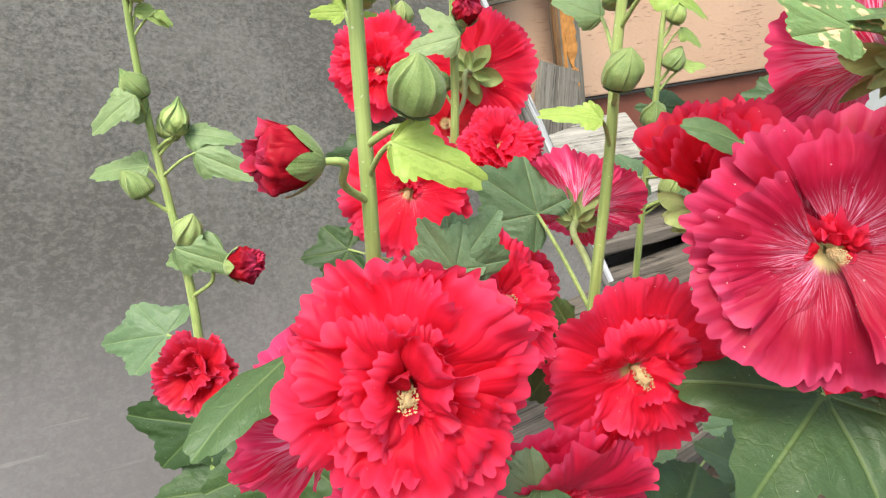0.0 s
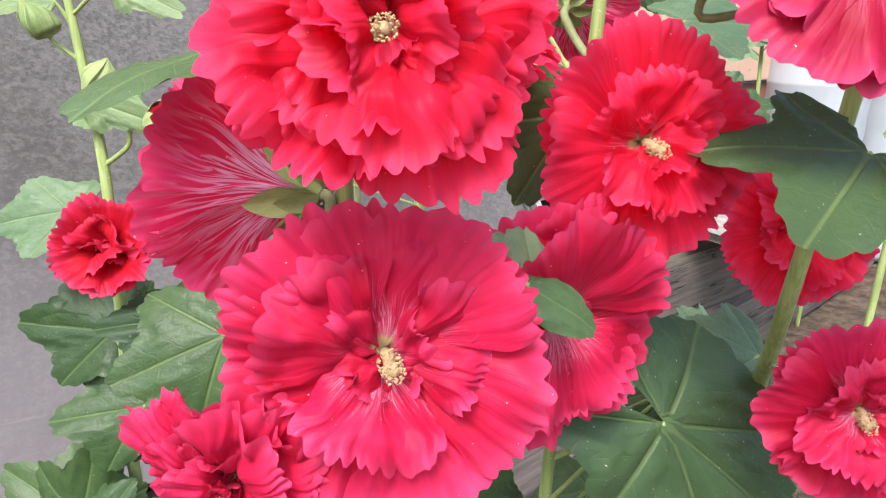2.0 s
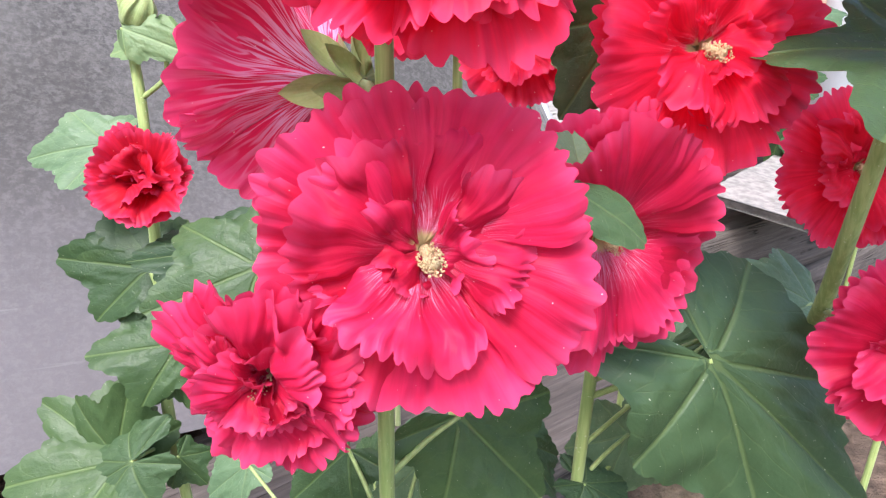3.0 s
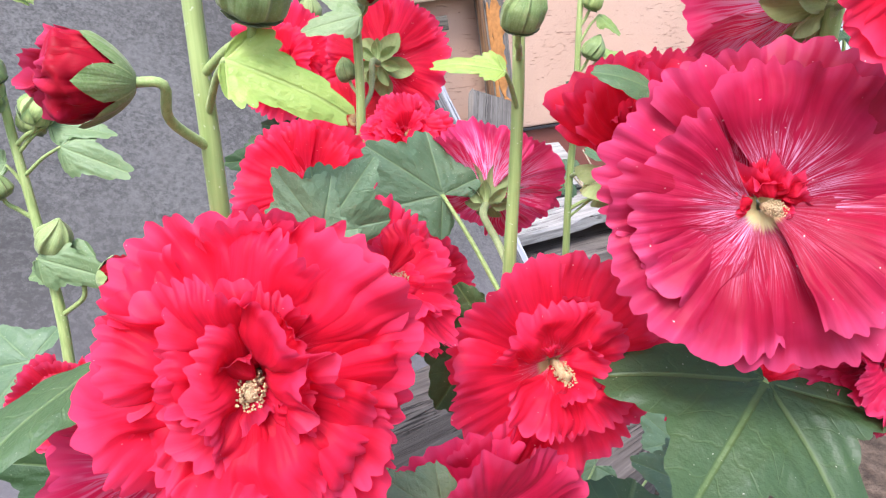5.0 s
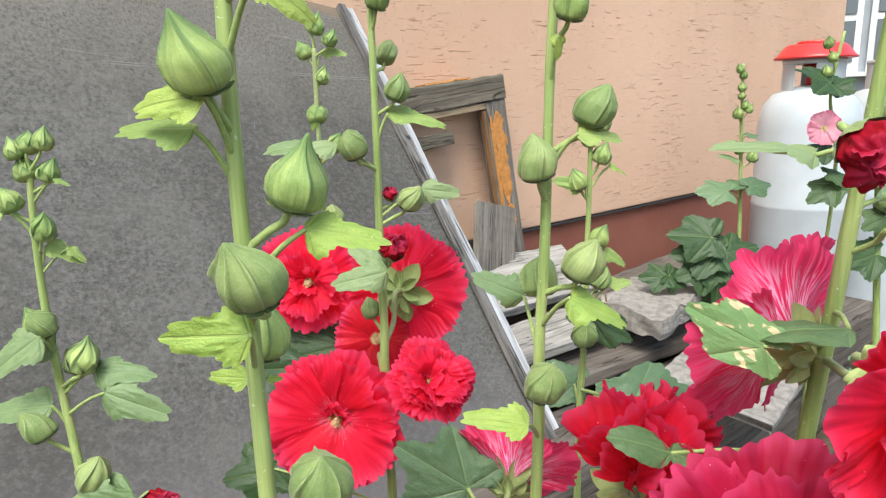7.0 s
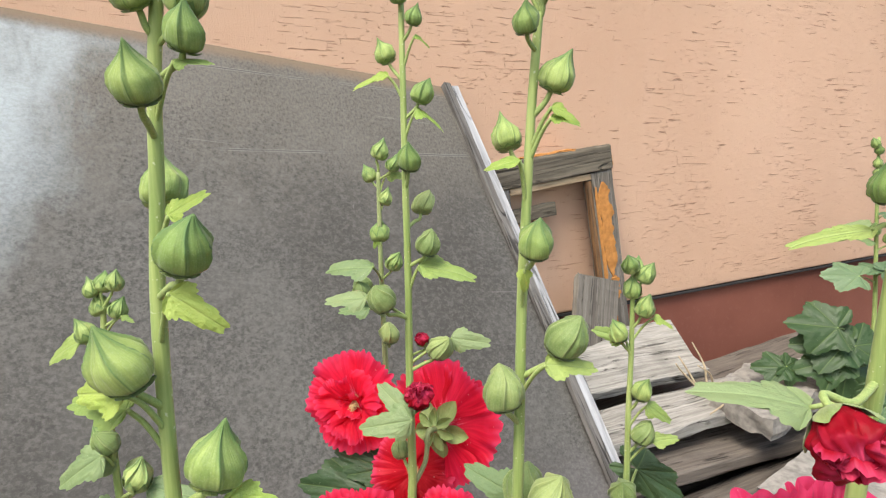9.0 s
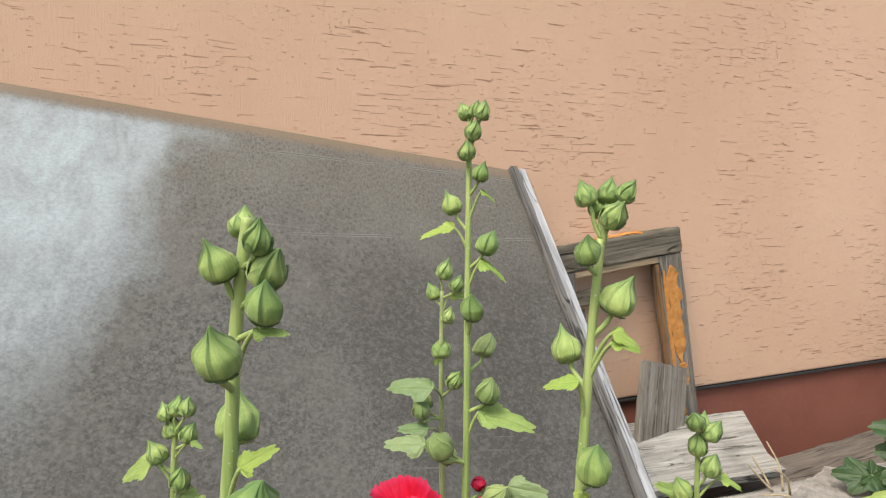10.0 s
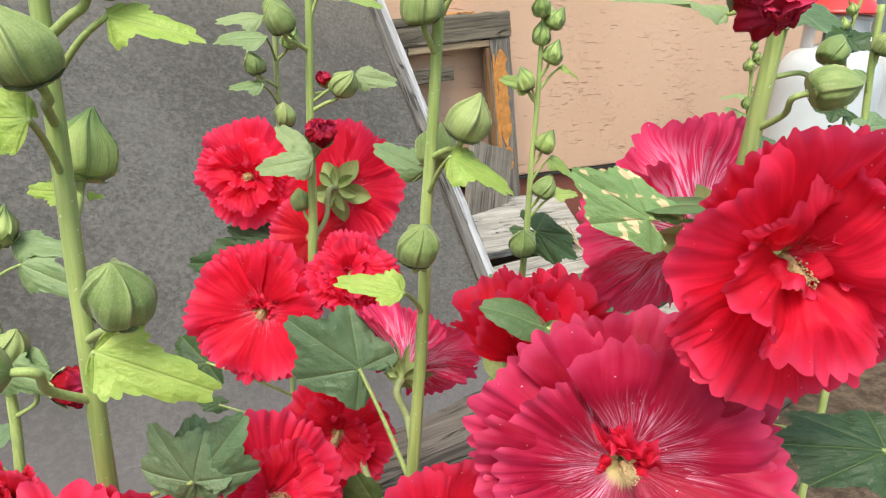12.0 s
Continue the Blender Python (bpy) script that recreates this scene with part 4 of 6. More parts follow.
def husk_mesh(seed):
    """Sepals of an opening bud, held round the petals."""
    verts, faces, uvs = [], [], []
    cols, rows = 60, 12
    for k in range(cols + 1):
        a = 2 * math.pi * k / cols
        f = abs((a * 5 / (2 * math.pi) + 0.2 * seed) % 1 - 0.5) * 2
        reach = 0.24 + 0.40 * (1 - f) ** 0.7 * (1 + 0.3 * wobble(math.cos(a), math.sin(a), 0, seed))
        for i in range(rows + 1):
            s = i / rows * reach
            rad = 0.07 + 0.50 * math.sin(min(1.0, s * 1.25) * 1.6) ** 0.8 * (1 - 0.35 * max(0, s - 0.75)) + 0.03 * math.sin(15 * a) * s
            verts.append((rad * math.cos(a), rad * math.sin(a), -0.02 + 1.0 * s ** 1.2))
            uvs.append((k / cols, s))
    w = rows + 1
    for k in range(cols):
        for i in range(rows):
            faces.append((k * w + i, (k + 1) * w + i, (k + 1) * w + i + 1, k * w + i + 1))
    return mesh_of("bud", verts, faces, BUD_PALE, uvs)


ROLLS = [petal_roll_mesh(k) for k in (0, 1)]
HUSKS = [husk_mesh(k) for k in (0, 1)]


def leaf_mesh(seed, lobes, material, cut=0.26, teeth=0.035, cup=0.10, wave=0.05):
    """A lobed leaf of unit length: the stalk ends at the origin, the middle lobe points to +y."""
    verts, faces, uvs = [(0, 0, 0)], [], [(0.5, 0.0)]
    reach = radians({7: 156, 5: 142, 3: 108}[lobes])
    steps, rings = lobes * 22, 9
    for k in range(steps + 1):
        u = k / steps
        th = (2 * u - 1) * reach
        mid = math.cos(2 * math.pi * (u * lobes - 0.5))
        base = {7: 0.44 + 0.56 * math.cos(th * 0.52), 5: 0.42 + 0.58 * math.cos(th * 0.60), 3: 0.14 + 0.86 * max(0, math.cos(th * 0.90)) ** 1.25}[lobes]
        rim = base * (1 - cut * (0.5 - 0.5 * mid)) * (1 + teeth * (abs(math.sin(lobes * 5.3 * math.pi * u + seed)) - 0.5) + 0.05 * wobble(u * 7, 0, 2, seed))
        for i in range(1, rings + 1):
            s = i / rings
            r = rim * s
            off = abs((u * lobes) % 1 - 0.5)
            z = -0.05 * s * (1 - off * 2) ** 3 + 0.022 * s * math.sin(s * 15 + off * 9) * off * 2
            z += -cup * r * r + wave * s * s * math.sin(2 * math.pi * u * lobes * 0.5 + seed) + 0.05 * wobble(r * 2 * math.sin(th), r * 2 * math.cos(th), 3, seed) * s
            verts.append((r * math.sin(th), r * math.cos(th), z))
            uvs.append((u, s))
    for k in range(steps):
        a, b = 1 + k * rings, 1 + (k + 1) * rings
        faces.append((0, b, a))
        for i in range(rings - 1):
            faces.append((a + i, b + i, b + i + 1, a + i + 1))
    return mesh_of("leaf", verts, faces, material, uvs)


LEAVES = {}


def leaf_of(kind, seed):
    if not LEAVES:
        LEAVES["dark"] = [leaf_mesh(k, 7, LEAF_DARK, 0.17, 0.05, 0.10, 0.05) for k in range(4)]
        LEAVES["lobed"] = [leaf_mesh(k + 5, 5, LEAF_DEEP, 0.25, 0.06, 0.08, 0.07) for k in range(3)]
        LEAVES["broad"] = [leaf_mesh(6, 5, LEAF_BROAD, 0.32, 0.07, 0.08, 0.07)]
        LEAVES["mid"] = [leaf_mesh(k + 9, 5, LEAF_MID, 0.22, 0.06, 0.12, 0.06) for k in range(4)]
        LEAVES["long"] = [leaf_mesh(k + 14, 3, LEAF_MID3, 0.10, 0.04, 0.12, 0.03) for k in range(2)]
        LEAVES["spotted"] = [leaf_mesh(31, 5, LEAF_SPOT, 0.18, 0.05, 0.05, 0.03)]
        LEAVES["soft"] = [leaf_mesh(k + 40, 3, LEAF_SOFT, 0.36, 0.10, 0.16, 0.06) for k in range(4)]
        LEAVES["light"] = [leaf_mesh(k + 19, 3, LEAF_LIGHT, 0.36, 0.11, 0.16, 0.06) for k in range(4)]
        LEAVES["yellow"] = [leaf_mesh(k + 25, 3, LEAF_YELLOW, 0.40, 0.13, 0.18, 0.09) for k in range(3)]
    return LEAVES[kind][seed % len(LEAVES[kind])]


LINES = {}
COUNT = [0]


def hollyhock(label, points, thick=(0.0065, 0.0025), material=None):
    """A stalk through the points, from the ground up; flowers, buds and leaves are hung on it afterwards."""
    foot = Vector((points[0][0], points[0][1], 0))
    root = thing("hollyhock", label, "hollyhock", foot, "hollyhocks")
    line = spline(points, 10)
    v, f = tube(line, thick, 14, lambda q, s: 1 + 0.05 * wobble(q.x * 9, q.y * 9, q.z * 40, 1))
    under("stem", mesh_of("stem", [q - line[0] for q in v], f, material or STEM_GREEN), root, Matrix.Translation(line[0]))
    LINES[root.name] = line
    return root


def hang_point(plant, at, drop):
    """Where a stalk leaves the stem: the place on the stem nearest to drop below at."""
    goal = Vector(at) - Vector((0, 0, drop))
    return min(LINES[plant.name], key=lambda q: (q - goal).length + 3 * abs(q.z - goal.z))


def stalk_mesh(name, a, b, lift, radii, material, origin, out=None):
    mid = a.lerp(b, 0.55) - Vector((0, 0, lift))
    pts = [a, mid, b] if out is None else [a, mid, b - out * (b - a).length * 0.25, b]
    v, f = tube(spline(pts, 5), radii, 8)
    inv = origin.inverted()
    return mesh_of(name, [inv @ q for q in v], f, material)


def bud(plant, at, size, kind="round", axis=None, drop=None, label=""):
    """at: the bud's middle; size: its width."""
    COUNT[0] += 1
    k = COUNT[0]
    at = Vector(at)
    join = hang_point(plant, at, size * 1.1 if drop is None else drop)
    out = at - join
    out.z = 0
    way = Vector(axis) if axis else (out.normalized() * 0.45 if out.length > 1e-4 else Vector((0, -0.3, 0))) + Vector((0, 0, 1))
    way.normalize()
    base = at - way * size * 0.5
    m = facing(base, way, (0.3, 1, 0.2), k * 1.3, size)
    if kind == "opening":
        ob = under("bud", HUSKS[k % 2], plant, m, "opening bud with crumpled red petals showing")
        under("petal_roll", ROLLS[k % 2], ob, m @ Matrix.Scale(0.86, 4), "crumpled dark red petals")
        r = random.Random(k)
        for j in range(7):
            s = r.uniform(0.62, 0.95)
            pm = m @ Matrix.Rotation(j * 0.9 + r.uniform(-0.3, 0.3), 4, "Z") @ Matrix.Translation((0, 0.15 + 0.05 * (j % 2), 0.22)) @ Matrix.Rotation(radians(r.uniform(86, 106)), 4, "X") @ Matrix.Diagonal((s * 0.8, s, s * 0.8, 1))
            under("petal", petal_set("inner", PETAL_DARK)[(k + j) % 8], ob, pm)
    else:
        ob = under("bud", BUDS[kind][k % len(BUDS[kind])], plant, m, label)
        under("epicalyx", BRACTS[kind][k % 3], ob, m)
    if (base - join).length > 0.004:
        under("pedicel", stalk_mesh("pedicel", join, base + way * size * 0.06, 0.0015, (0.0006 + 0.044 * size, 0.0004 + 0.044 * size), STEM_GREEN, m, way), ob, m)
    return ob


BREADTH = {"yellow": 0.74, "light": 0.70, "soft": 0.72, "long": 0.60, "mid": 0.68, "lobed": 0.80, "dark": 0.50, "spotted": 0.50, "broad": 1.0}


def leaf(plant, at, tip, normal, kind="mid", stalk=True, drop=0.02, label=""):
    """at: where the stalk meets the blade; tip: the end of the middle lobe."""
    COUNT[0] += 1
    at, tip = Vector(at), Vector(tip)
    way = tip - at
    m = facing(at, normal, way, 0, way.length)
    if abs(m.to_3x3().col[1].normalized().dot(way.normalized())) < 0.97:
        n = Vector(normal) - way.normalized() * Vector(normal).dot(way.normalized())
        m = facing(at, n, way, 0, way.length)
    m = m @ Matrix.Diagonal((BREADTH[kind], 1, 1, 1))
    ob = under("leaf", leaf_of(kind, COUNT[0]), plant, m, label)
    if stalk:
        join = hang_point(plant, at, drop)
        if (at - join).length > 0.003:
            r = 0.0008 + 0.009 * min(0.1, way.length)
            under("petiole", stalk_mesh("petiole", join, at, -0.002, (r * 1.15, r * 0.85), STEM_GREEN, m), ob, m)
    return ob


def flower(plant, at, normal, radius, kind="single", color=None, spin=0.0, drop=0.02, spread=1.15, label="", cup=0.0, stalk=True):
    """at: the flower's throat; normal: the way it looks; radius: from throat to rim."""
    COUNT[0] += 1
    k = COUNT[0]
    r = random.Random(k)
    at, z = Vector(at), Vector(normal).normalized()
    color = color or PETAL_RED
    m = facing(at - z * radius * 0.06, z, (0.05, 0.1, 1), spin, radius)
    # flowers that show their back have a longer calyx, held closer the smaller the spread
    size = {0.7: 0.46, 0.8: 0.66}.get(spread, 0.50)
    if z.y < 0:
        size, spread = 0.42, 1.5
    ob = under("flower", cup_of(5, size, spread, -0.10), plant, m, label)
    under("epicalyx", cup_of(7, 0.30, spread + 0.35, -0.13), ob, m)
    if stalk:
        join = hang_point(plant, at, drop)
        back = at - z * radius * 0.14
        under("pedicel", stalk_mesh("pedicel", join, back, 0.005, (0.0020, 0.0022), STEM_PALE, m, z), ob, m)

    def ring(count, kinds, size, tilt, wild, start, lift):
        meshes = petal_set(kinds, color)
        for j in range(count):
            turn = start + 2 * math.pi * (j + wild * r.uniform(-0.5, 0.5)) / count
            lean = radians(tilt + wild * r.uniform(-22, 22))
            s = size * (1 + wild * r.uniform(-0.22, 0.22))
            pm = m @ Matrix.Rotation(turn, 4, "Z") @ Matrix.Translation((0, 0.02, lift)) @ Matrix.Rotation(lean, 4, "X") @ Matrix.Rotation(radians(wild * r.uniform(-18, 18)), 4, "Y") @ Matrix.Diagonal((s, s, s, 1))
            under("petal", meshes[(k + j * 5 + count) % len(meshes)], ob, pm)

    ring(5, "frilled" if kind == "double" else "outer", 1.0, cup, 0.12, r.uniform(0, 1), 0.0)
    if kind == "tufted":
        ring(4, "outer", 0.90, 6 + cup, 0.5, 0.55, 0.012)
        for turn, lean, s in ((-0.75, 40, 0.25), (-0.1, 52, 0.27), (0.55, 42, 0.25), (0.1, 66, 0.21), (1.5, 46, 0.15), (-1.7, 46, 0.15)):
            pm = m @ Matrix.Rotation(turn - spin, 4, "Z") @ Matrix.Translation((0, 0.06, 0.03)) @ Matrix.Rotation(radians(lean), 4, "X") @ Matrix.Diagonal((s, s, s, 1))
            under("petal", petal_set("inner", PETAL_RED)[k % 8 - int(4 * s)], ob, pm)
    if kind == "semi":
        ring(4, "frilled", 0.74, 15 + cup, 0.6, 0.6, 0.02)
        ring(3, "inner", 0.40, 40 + cup, 0.9, 0.2, 0.04)
    if kind == "double":
        ring(5, "frilled", 0.90, 14 + cup, 0.7, 0.5, 0.02)
        ring(5, "frilled", 0.74, 30 + cup, 0.9, 0.2, 0.03)
        ring(4, "frilled", 0.58, 46 + cup, 1.0, 0.7, 0.05)
        ring(3, "inner", 0.40, 58 + cup, 1.0, 0.1, 0.06)
    fat = {"double": 1.05, "semi": 0.92, "tufted": 0.6}.get(kind, 0.8)
    under("stamen_column", STAMEN, ob, m @ Matrix.Translation((0, 0, 0.07)) @ Matrix.Rotation(0.25, 4, "X") @ Matrix.Diagonal((fat * 0.9, fat * 0.9, fat * 0.85, 1)), "cream-yellow stamen column")
    return ob


# ---------------------------------------------------------------- the hollyhocks
near_stalk = hollyhock("tall hollyhock with round buds and ruffled red double flowers", [(-0.022, 0.340, -0.020), (-0.023, 0.330, 0.200), (-0.026, 0.310, 0.487), (-0.024, 0.302, 0.593), (-0.023, 0.296, 0.706), (-0.022, 0.292, 0.790), (-0.022, 0.291, 0.837), (-0.022, 0.291, 0.873), (-0.022, 0.291, 0.913), (-0.022, 0.291, 0.955), (-0.021, 0.291, 0.997), (-0.018, 0.291, 1.033), (-0.016, 0.291, 1.063), (-0.013, 0.291, 1.088), (-0.010, 0.291, 1.107)], (0.0040, 0.0020))
bud(near_stalk, (-0.015, 0.296, 1.105), 0.0093, "young")
bud(near_stalk, (-0.002, 0.283, 1.101), 0.0097, "young", (0.35, -0.2, 0.8))
bud(near_stalk, (-0.018, 0.285, 1.093), 0.0131, "pointed")
bud(near_stalk, (-0.001, 0.288, 1.091), 0.0130, "young", (0.5, -0.2, 0.6))
bud(near_stalk, (0.000, 0.284, 1.080), 0.0132, "pointed")
bud(near_stalk, (-0.011, 0.273, 1.066), 0.0157, "pointed")
bud(near_stalk, (-0.023, 0.305, 1.034), 0.0175, "pointed")
bud(near_stalk, (-0.003, 0.277, 1.017), 0.0176, "pointed")
bud(near_stalk, (-0.026, 0.275, 0.981), 0.0201, "pointed")
bud(near_stalk, (-0.002, 0.286, 0.945), 0.0208, "pointed")
bud(near_stalk, (-0.015, 0.263, 0.921), 0.0211, "round", (-0.15, -0.45, 0.85))
bud(near_stalk, (-0.024, 0.312, 0.887), 0.0223, "pointed", (0.1, 0.3, 0.9))
bud(near_stalk, (0.001, 0.271, 0.851), 0.0220, "round", (0.25, -0.35, 0.85))
bud(near_stalk, (-0.046, 0.266, 0.826), 0.0241, "opening", (-0.95, -0.22, 0.12), drop=0.024)
leaf(near_stalk, (-0.009, 0.277, 1.002), (0.007, 0.277, 0.992), (0.2, -0.9, 0.4), "yellow", True, 0.02)
leaf(near_stalk, (-0.025, 0.275, 0.970), (-0.048, 0.275, 0.972), (-0.1, -0.8, 0.55), "yellow", True, 0.02)
leaf(near_stalk, (-0.001, 0.286, 0.929), (0.024, 0.286, 0.924), (0, -0.8, 0.6), "yellow", True, 0.02)
leaf(near_stalk, (-0.005, 0.284, 1.071), (0.006, 0.284, 1.072), (0, -0.6, 0.8), "light", True, 0.02)
leaf(near_stalk, (-0.011, 0.284, 1.025), (-0.000, 0.284, 1.033), (0, -0.8, 0.5), "yellow", True, 0.02)
leaf(near_stalk, (-0.017, 0.268, 0.901), (-0.044, 0.268, 0.902), (0, -0.9, 0.4), "yellow", True, 0.02)
leaf(near_stalk, (-0.027, 0.300, 0.874), (-0.041, 0.300, 0.875), (0, -0.9, 0.3), "yellow", True, 0.02)
leaf(near_stalk, (-0.020, 0.300, 0.873), (-0.015, 0.300, 0.873), (0, -0.9, 0.4), "yellow", False, 0.02)
leaf(near_stalk, (-0.032, 0.285, 0.961), (-0.055, 0.285, 0.968), (0, -0.55, 0.8), "light", True, 0.02)
leaf(near_stalk, (-0.010, 0.272, 0.830), (0.024, 0.272, 0.817), (0.1, -0.85, 0.5), "yellow", True, 0.02)
leaf(near_stalk, (-0.062, 0.287, 0.734), (-0.093, 0.240, 0.735), (-0.12, -0.12, 0.98), "long", True, 0.02)
leaf(near_stalk, (0.012, 0.283, 0.775), (-0.002, 0.283, 0.797), (-0.1, -0.9, 0.35), "mid", True, 0.02)
leaf(near_stalk, (0.012, 0.285, 0.774), (0.030, 0.285, 0.799), (0.1, -0.9, 0.35), "mid", False, 0.02)
flower(near_stalk, (-0.008, 0.257, 0.740), (0.04, -0.97, 0.22), 0.049, "double", PETAL_RED, 0.2, 0.02, 1.15, "ruffled red double flower", 0.0, True)
flower(near_stalk, (0.029, 0.312, 0.744), (0.72, -0.35, 0.6), 0.036, "semi", PETAL_RED, 0.5, 0.01, 1.15, "", 16.0, True)
flower(near_stalk, (-0.040, 0.300, 0.683), (-0.84, 0.46, 0.12), 0.057, "single", PETAL_BACK, 0.3, 0.02, 0.7, "", 36.0, True)
flower(near_stalk, (-0.009, 0.270, 0.630), (0.02, -0.98, 0.18), 0.056, "semi", PETAL_BRIGHT, 0.9, 0.02, 1.15, "open red flower with a frilled middle", 0.0, True)
flower(near_stalk, (-0.065, 0.272, 0.583), (-0.3, -0.9, -0.2), 0.041, "double", PETAL_BRIGHT, 0.1, 0.02, 1.15, "", 0.0, True)
leaf(near_stalk, (0.008, 0.325, 0.527), (0.053, 0.325, 0.476), (0, -0.8, 0.6), "lobed", True, 0.02)
leaf(near_stalk, (-0.048, 0.345, 0.494), (-0.080, 0.345, 0.462), (0, -0.7, 0.7), "lobed", True, 0.02)
leaf(near_stalk, (-0.012, 0.360, 0.472), (-0.039, 0.360, 0.441), (0, -0.7, 0.7), "mid", True, 0.02)
leaf(near_stalk, (-0.044, 0.436, 0.416), (-0.070, 0.436, 0.377), (0, -0.6, 0.8), "dark", True, 0.05)
leaf(near_stalk, (-0.021, 0.476, 0.396), (0.005, 0.476, 0.353), (0, -0.6, 0.8), "mid", True, 0.05)
leaf(near_stalk, (-0.123, 0.416, 0.431), (-0.156, 0.416, 0.405), (0, -0.6, 0.8), "mid", True, 0.05)
leaf(near_stalk, (-0.066, 0.376, 0.449), (-0.040, 0.376, 0.418), (0, -0.6, 0.8), "dark", True, 0.05)

slim_stalk = hollyhock("slender hollyhock with green buds and a flower turned to the wall", [(0.085, 0.405, -0.020), (0.084, 0.395, 0.200), (0.081, 0.375, 0.430), (0.084, 0.373, 0.548), (0.088, 0.373, 0.657), (0.091, 0.373, 0.733), (0.093, 0.373, 0.777), (0.094, 0.373, 0.813), (0.094, 0.373, 0.852), (0.096, 0.373, 0.894), (0.097, 0.373, 0.938), (0.098, 0.373, 0.980), (0.100, 0.373, 1.021), (0.102, 0.373, 1.059), (0.105, 0.372, 1.097)], (0.0040, 0.0018))
bud(slim_stalk, (0.098, 0.372, 1.115), 0.0091, "young")
bud(slim_stalk, (0.108, 0.378, 1.116), 0.0092, "young")
bud(slim_stalk, (0.115, 0.368, 1.116), 0.0080, "young", (0.6, 0, 0.7))
bud(slim_stalk, (0.110, 0.368, 1.107), 0.0110, "young", (0.4, -0.4, 0.7))
bud(slim_stalk, (0.104, 0.380, 1.110), 0.0089, "young")
bud(slim_stalk, (0.099, 0.362, 1.093), 0.0114, "pointed")
bud(slim_stalk, (0.113, 0.372, 1.073), 0.0156, "pointed")
bud(slim_stalk, (0.091, 0.382, 1.049), 0.0143, "pointed")
bud(slim_stalk, (0.104, 0.359, 1.006), 0.0154, "pointed")
bud(slim_stalk, (0.117, 0.367, 0.964), 0.0192, "round", (0.3, -0.2, 0.9))
bud(slim_stalk, (0.089, 0.361, 0.942), 0.0189, "round", (-0.2, -0.2, 0.95))
bud(slim_stalk, (0.111, 0.358, 0.897), 0.0202, "round", (0.3, -0.2, 0.9))
bud(slim_stalk, (0.098, 0.395, 0.880), 0.0207, "round", (0, 0.3, 0.9))
bud(slim_stalk, (0.090, 0.346, 0.846), 0.0201, "round", (0.05, -0.35, 0.9))
leaf(slim_stalk, (0.110, 0.366, 1.059), (0.122, 0.366, 1.055), (0, -0.6, 0.8), "yellow", True, 0.02)
leaf(slim_stalk, (0.097, 0.366, 1.038), (0.083, 0.366, 1.036), (0, -0.4, 0.9), "yellow", True, 0.02)
leaf(slim_stalk, (0.099, 0.362, 0.993), (0.099, 0.362, 0.983), (0, -0.98, -0.1), "yellow", True, 0.02)
leaf(slim_stalk, (0.108, 0.362, 0.952), (0.130, 0.362, 0.955), (0.1, -0.7, 0.7), "light", True, 0.02)
leaf(slim_stalk, (0.094, 0.410, 0.865), (0.068, 0.410, 0.878), (0, -0.9, 0.3), "soft", True, 0.02)
leaf(slim_stalk, (0.103, 0.352, 0.881), (0.131, 0.352, 0.869), (0, -0.7, 0.7), "yellow", True, 0.02)
leaf(slim_stalk, (0.084, 0.352, 0.821), (0.057, 0.352, 0.830), (0, -0.6, 0.8), "yellow", True, 0.02)
leaf(slim_stalk, (0.110, 0.366, 1.055), (0.121, 0.366, 1.052), (0, -0.6, 0.8), "yellow", True, 0.02)
flower(slim_stalk, (0.086, 0.408, 0.755), (0.3, 0.84, 0.45), 0.040, "single", PETAL_BACK, 0.2, 0.03, 0.8, "flower seen from behind with a green calyx", 14.0, True)
leaf(slim_stalk, (0.061, 0.402, 0.758), (0.023, 0.402, 0.786), (-0.1, -0.85, 0.45), "mid", True, 0.05)
flower(slim_stalk, (0.104, 0.335, 0.695), (0.18, -0.97, 0.1), 0.050, "semi", PETAL_RED, 0.4, 0.02, 1.15, "", 0.0, True)
leaf(slim_stalk, (0.076, 0.350, 0.706), (0.052, 0.350, 0.664), (0.1, -0.9, 0.4), "lobed", True, 0.02)
flower(slim_stalk, (0.067, 0.325, 0.617), (0.3, -0.94, -0.05), 0.058, "tufted", PETAL_BRIGHT, 0.7, 0.02, 1.15, "", 0.0, True)
leaf(slim_stalk, (0.046, 0.292, 0.646), (0.079, 0.292, 0.627), (0.05, -0.7, 0.7), "long", True, 0.02)
leaf(slim_stalk, (0.051, 0.300, 0.644), (0.026, 0.300, 0.666), (0.05, -0.8, 0.55), "mid", False, 0.02)
flower(slim_stalk, (0.045, 0.440, 0.695), (-0.2, -0.92, 0.1), 0.036, "semi", PETAL_RED, 0.3, 0.02, 1.15, "", 0.0, True)
leaf(slim_stalk, (0.139, 0.352, 0.541), (0.261, 0.352, 0.438), (0.05, -0.85, 0.55), "dark", True, 0.03)
leaf(slim_stalk, (0.118, 0.400, 0.463), (0.104, 0.400, 0.404), (0, -0.7, 0.7), "mid", True, 0.02)
leaf(slim_stalk, (0.236, 0.430, 0.538), (0.190, 0.430, 0.569), (0, -0.6, 0.8), "mid", True, 0.02)
leaf(slim_stalk, (0.184, 0.431, 0.520), (0.152, 0.431, 0.479), (0, -0.6, 0.8), "dark", True, 0.05)
leaf(slim_stalk, (0.064, 0.471, 0.408), (0.099, 0.471, 0.355), (0, -0.6, 0.8), "dark", True, 0.05)
leaf(slim_stalk, (0.150, 0.441, 0.436), (0.129, 0.441, 0.380), (0, -0.6, 0.8), "mid", True, 0.05)
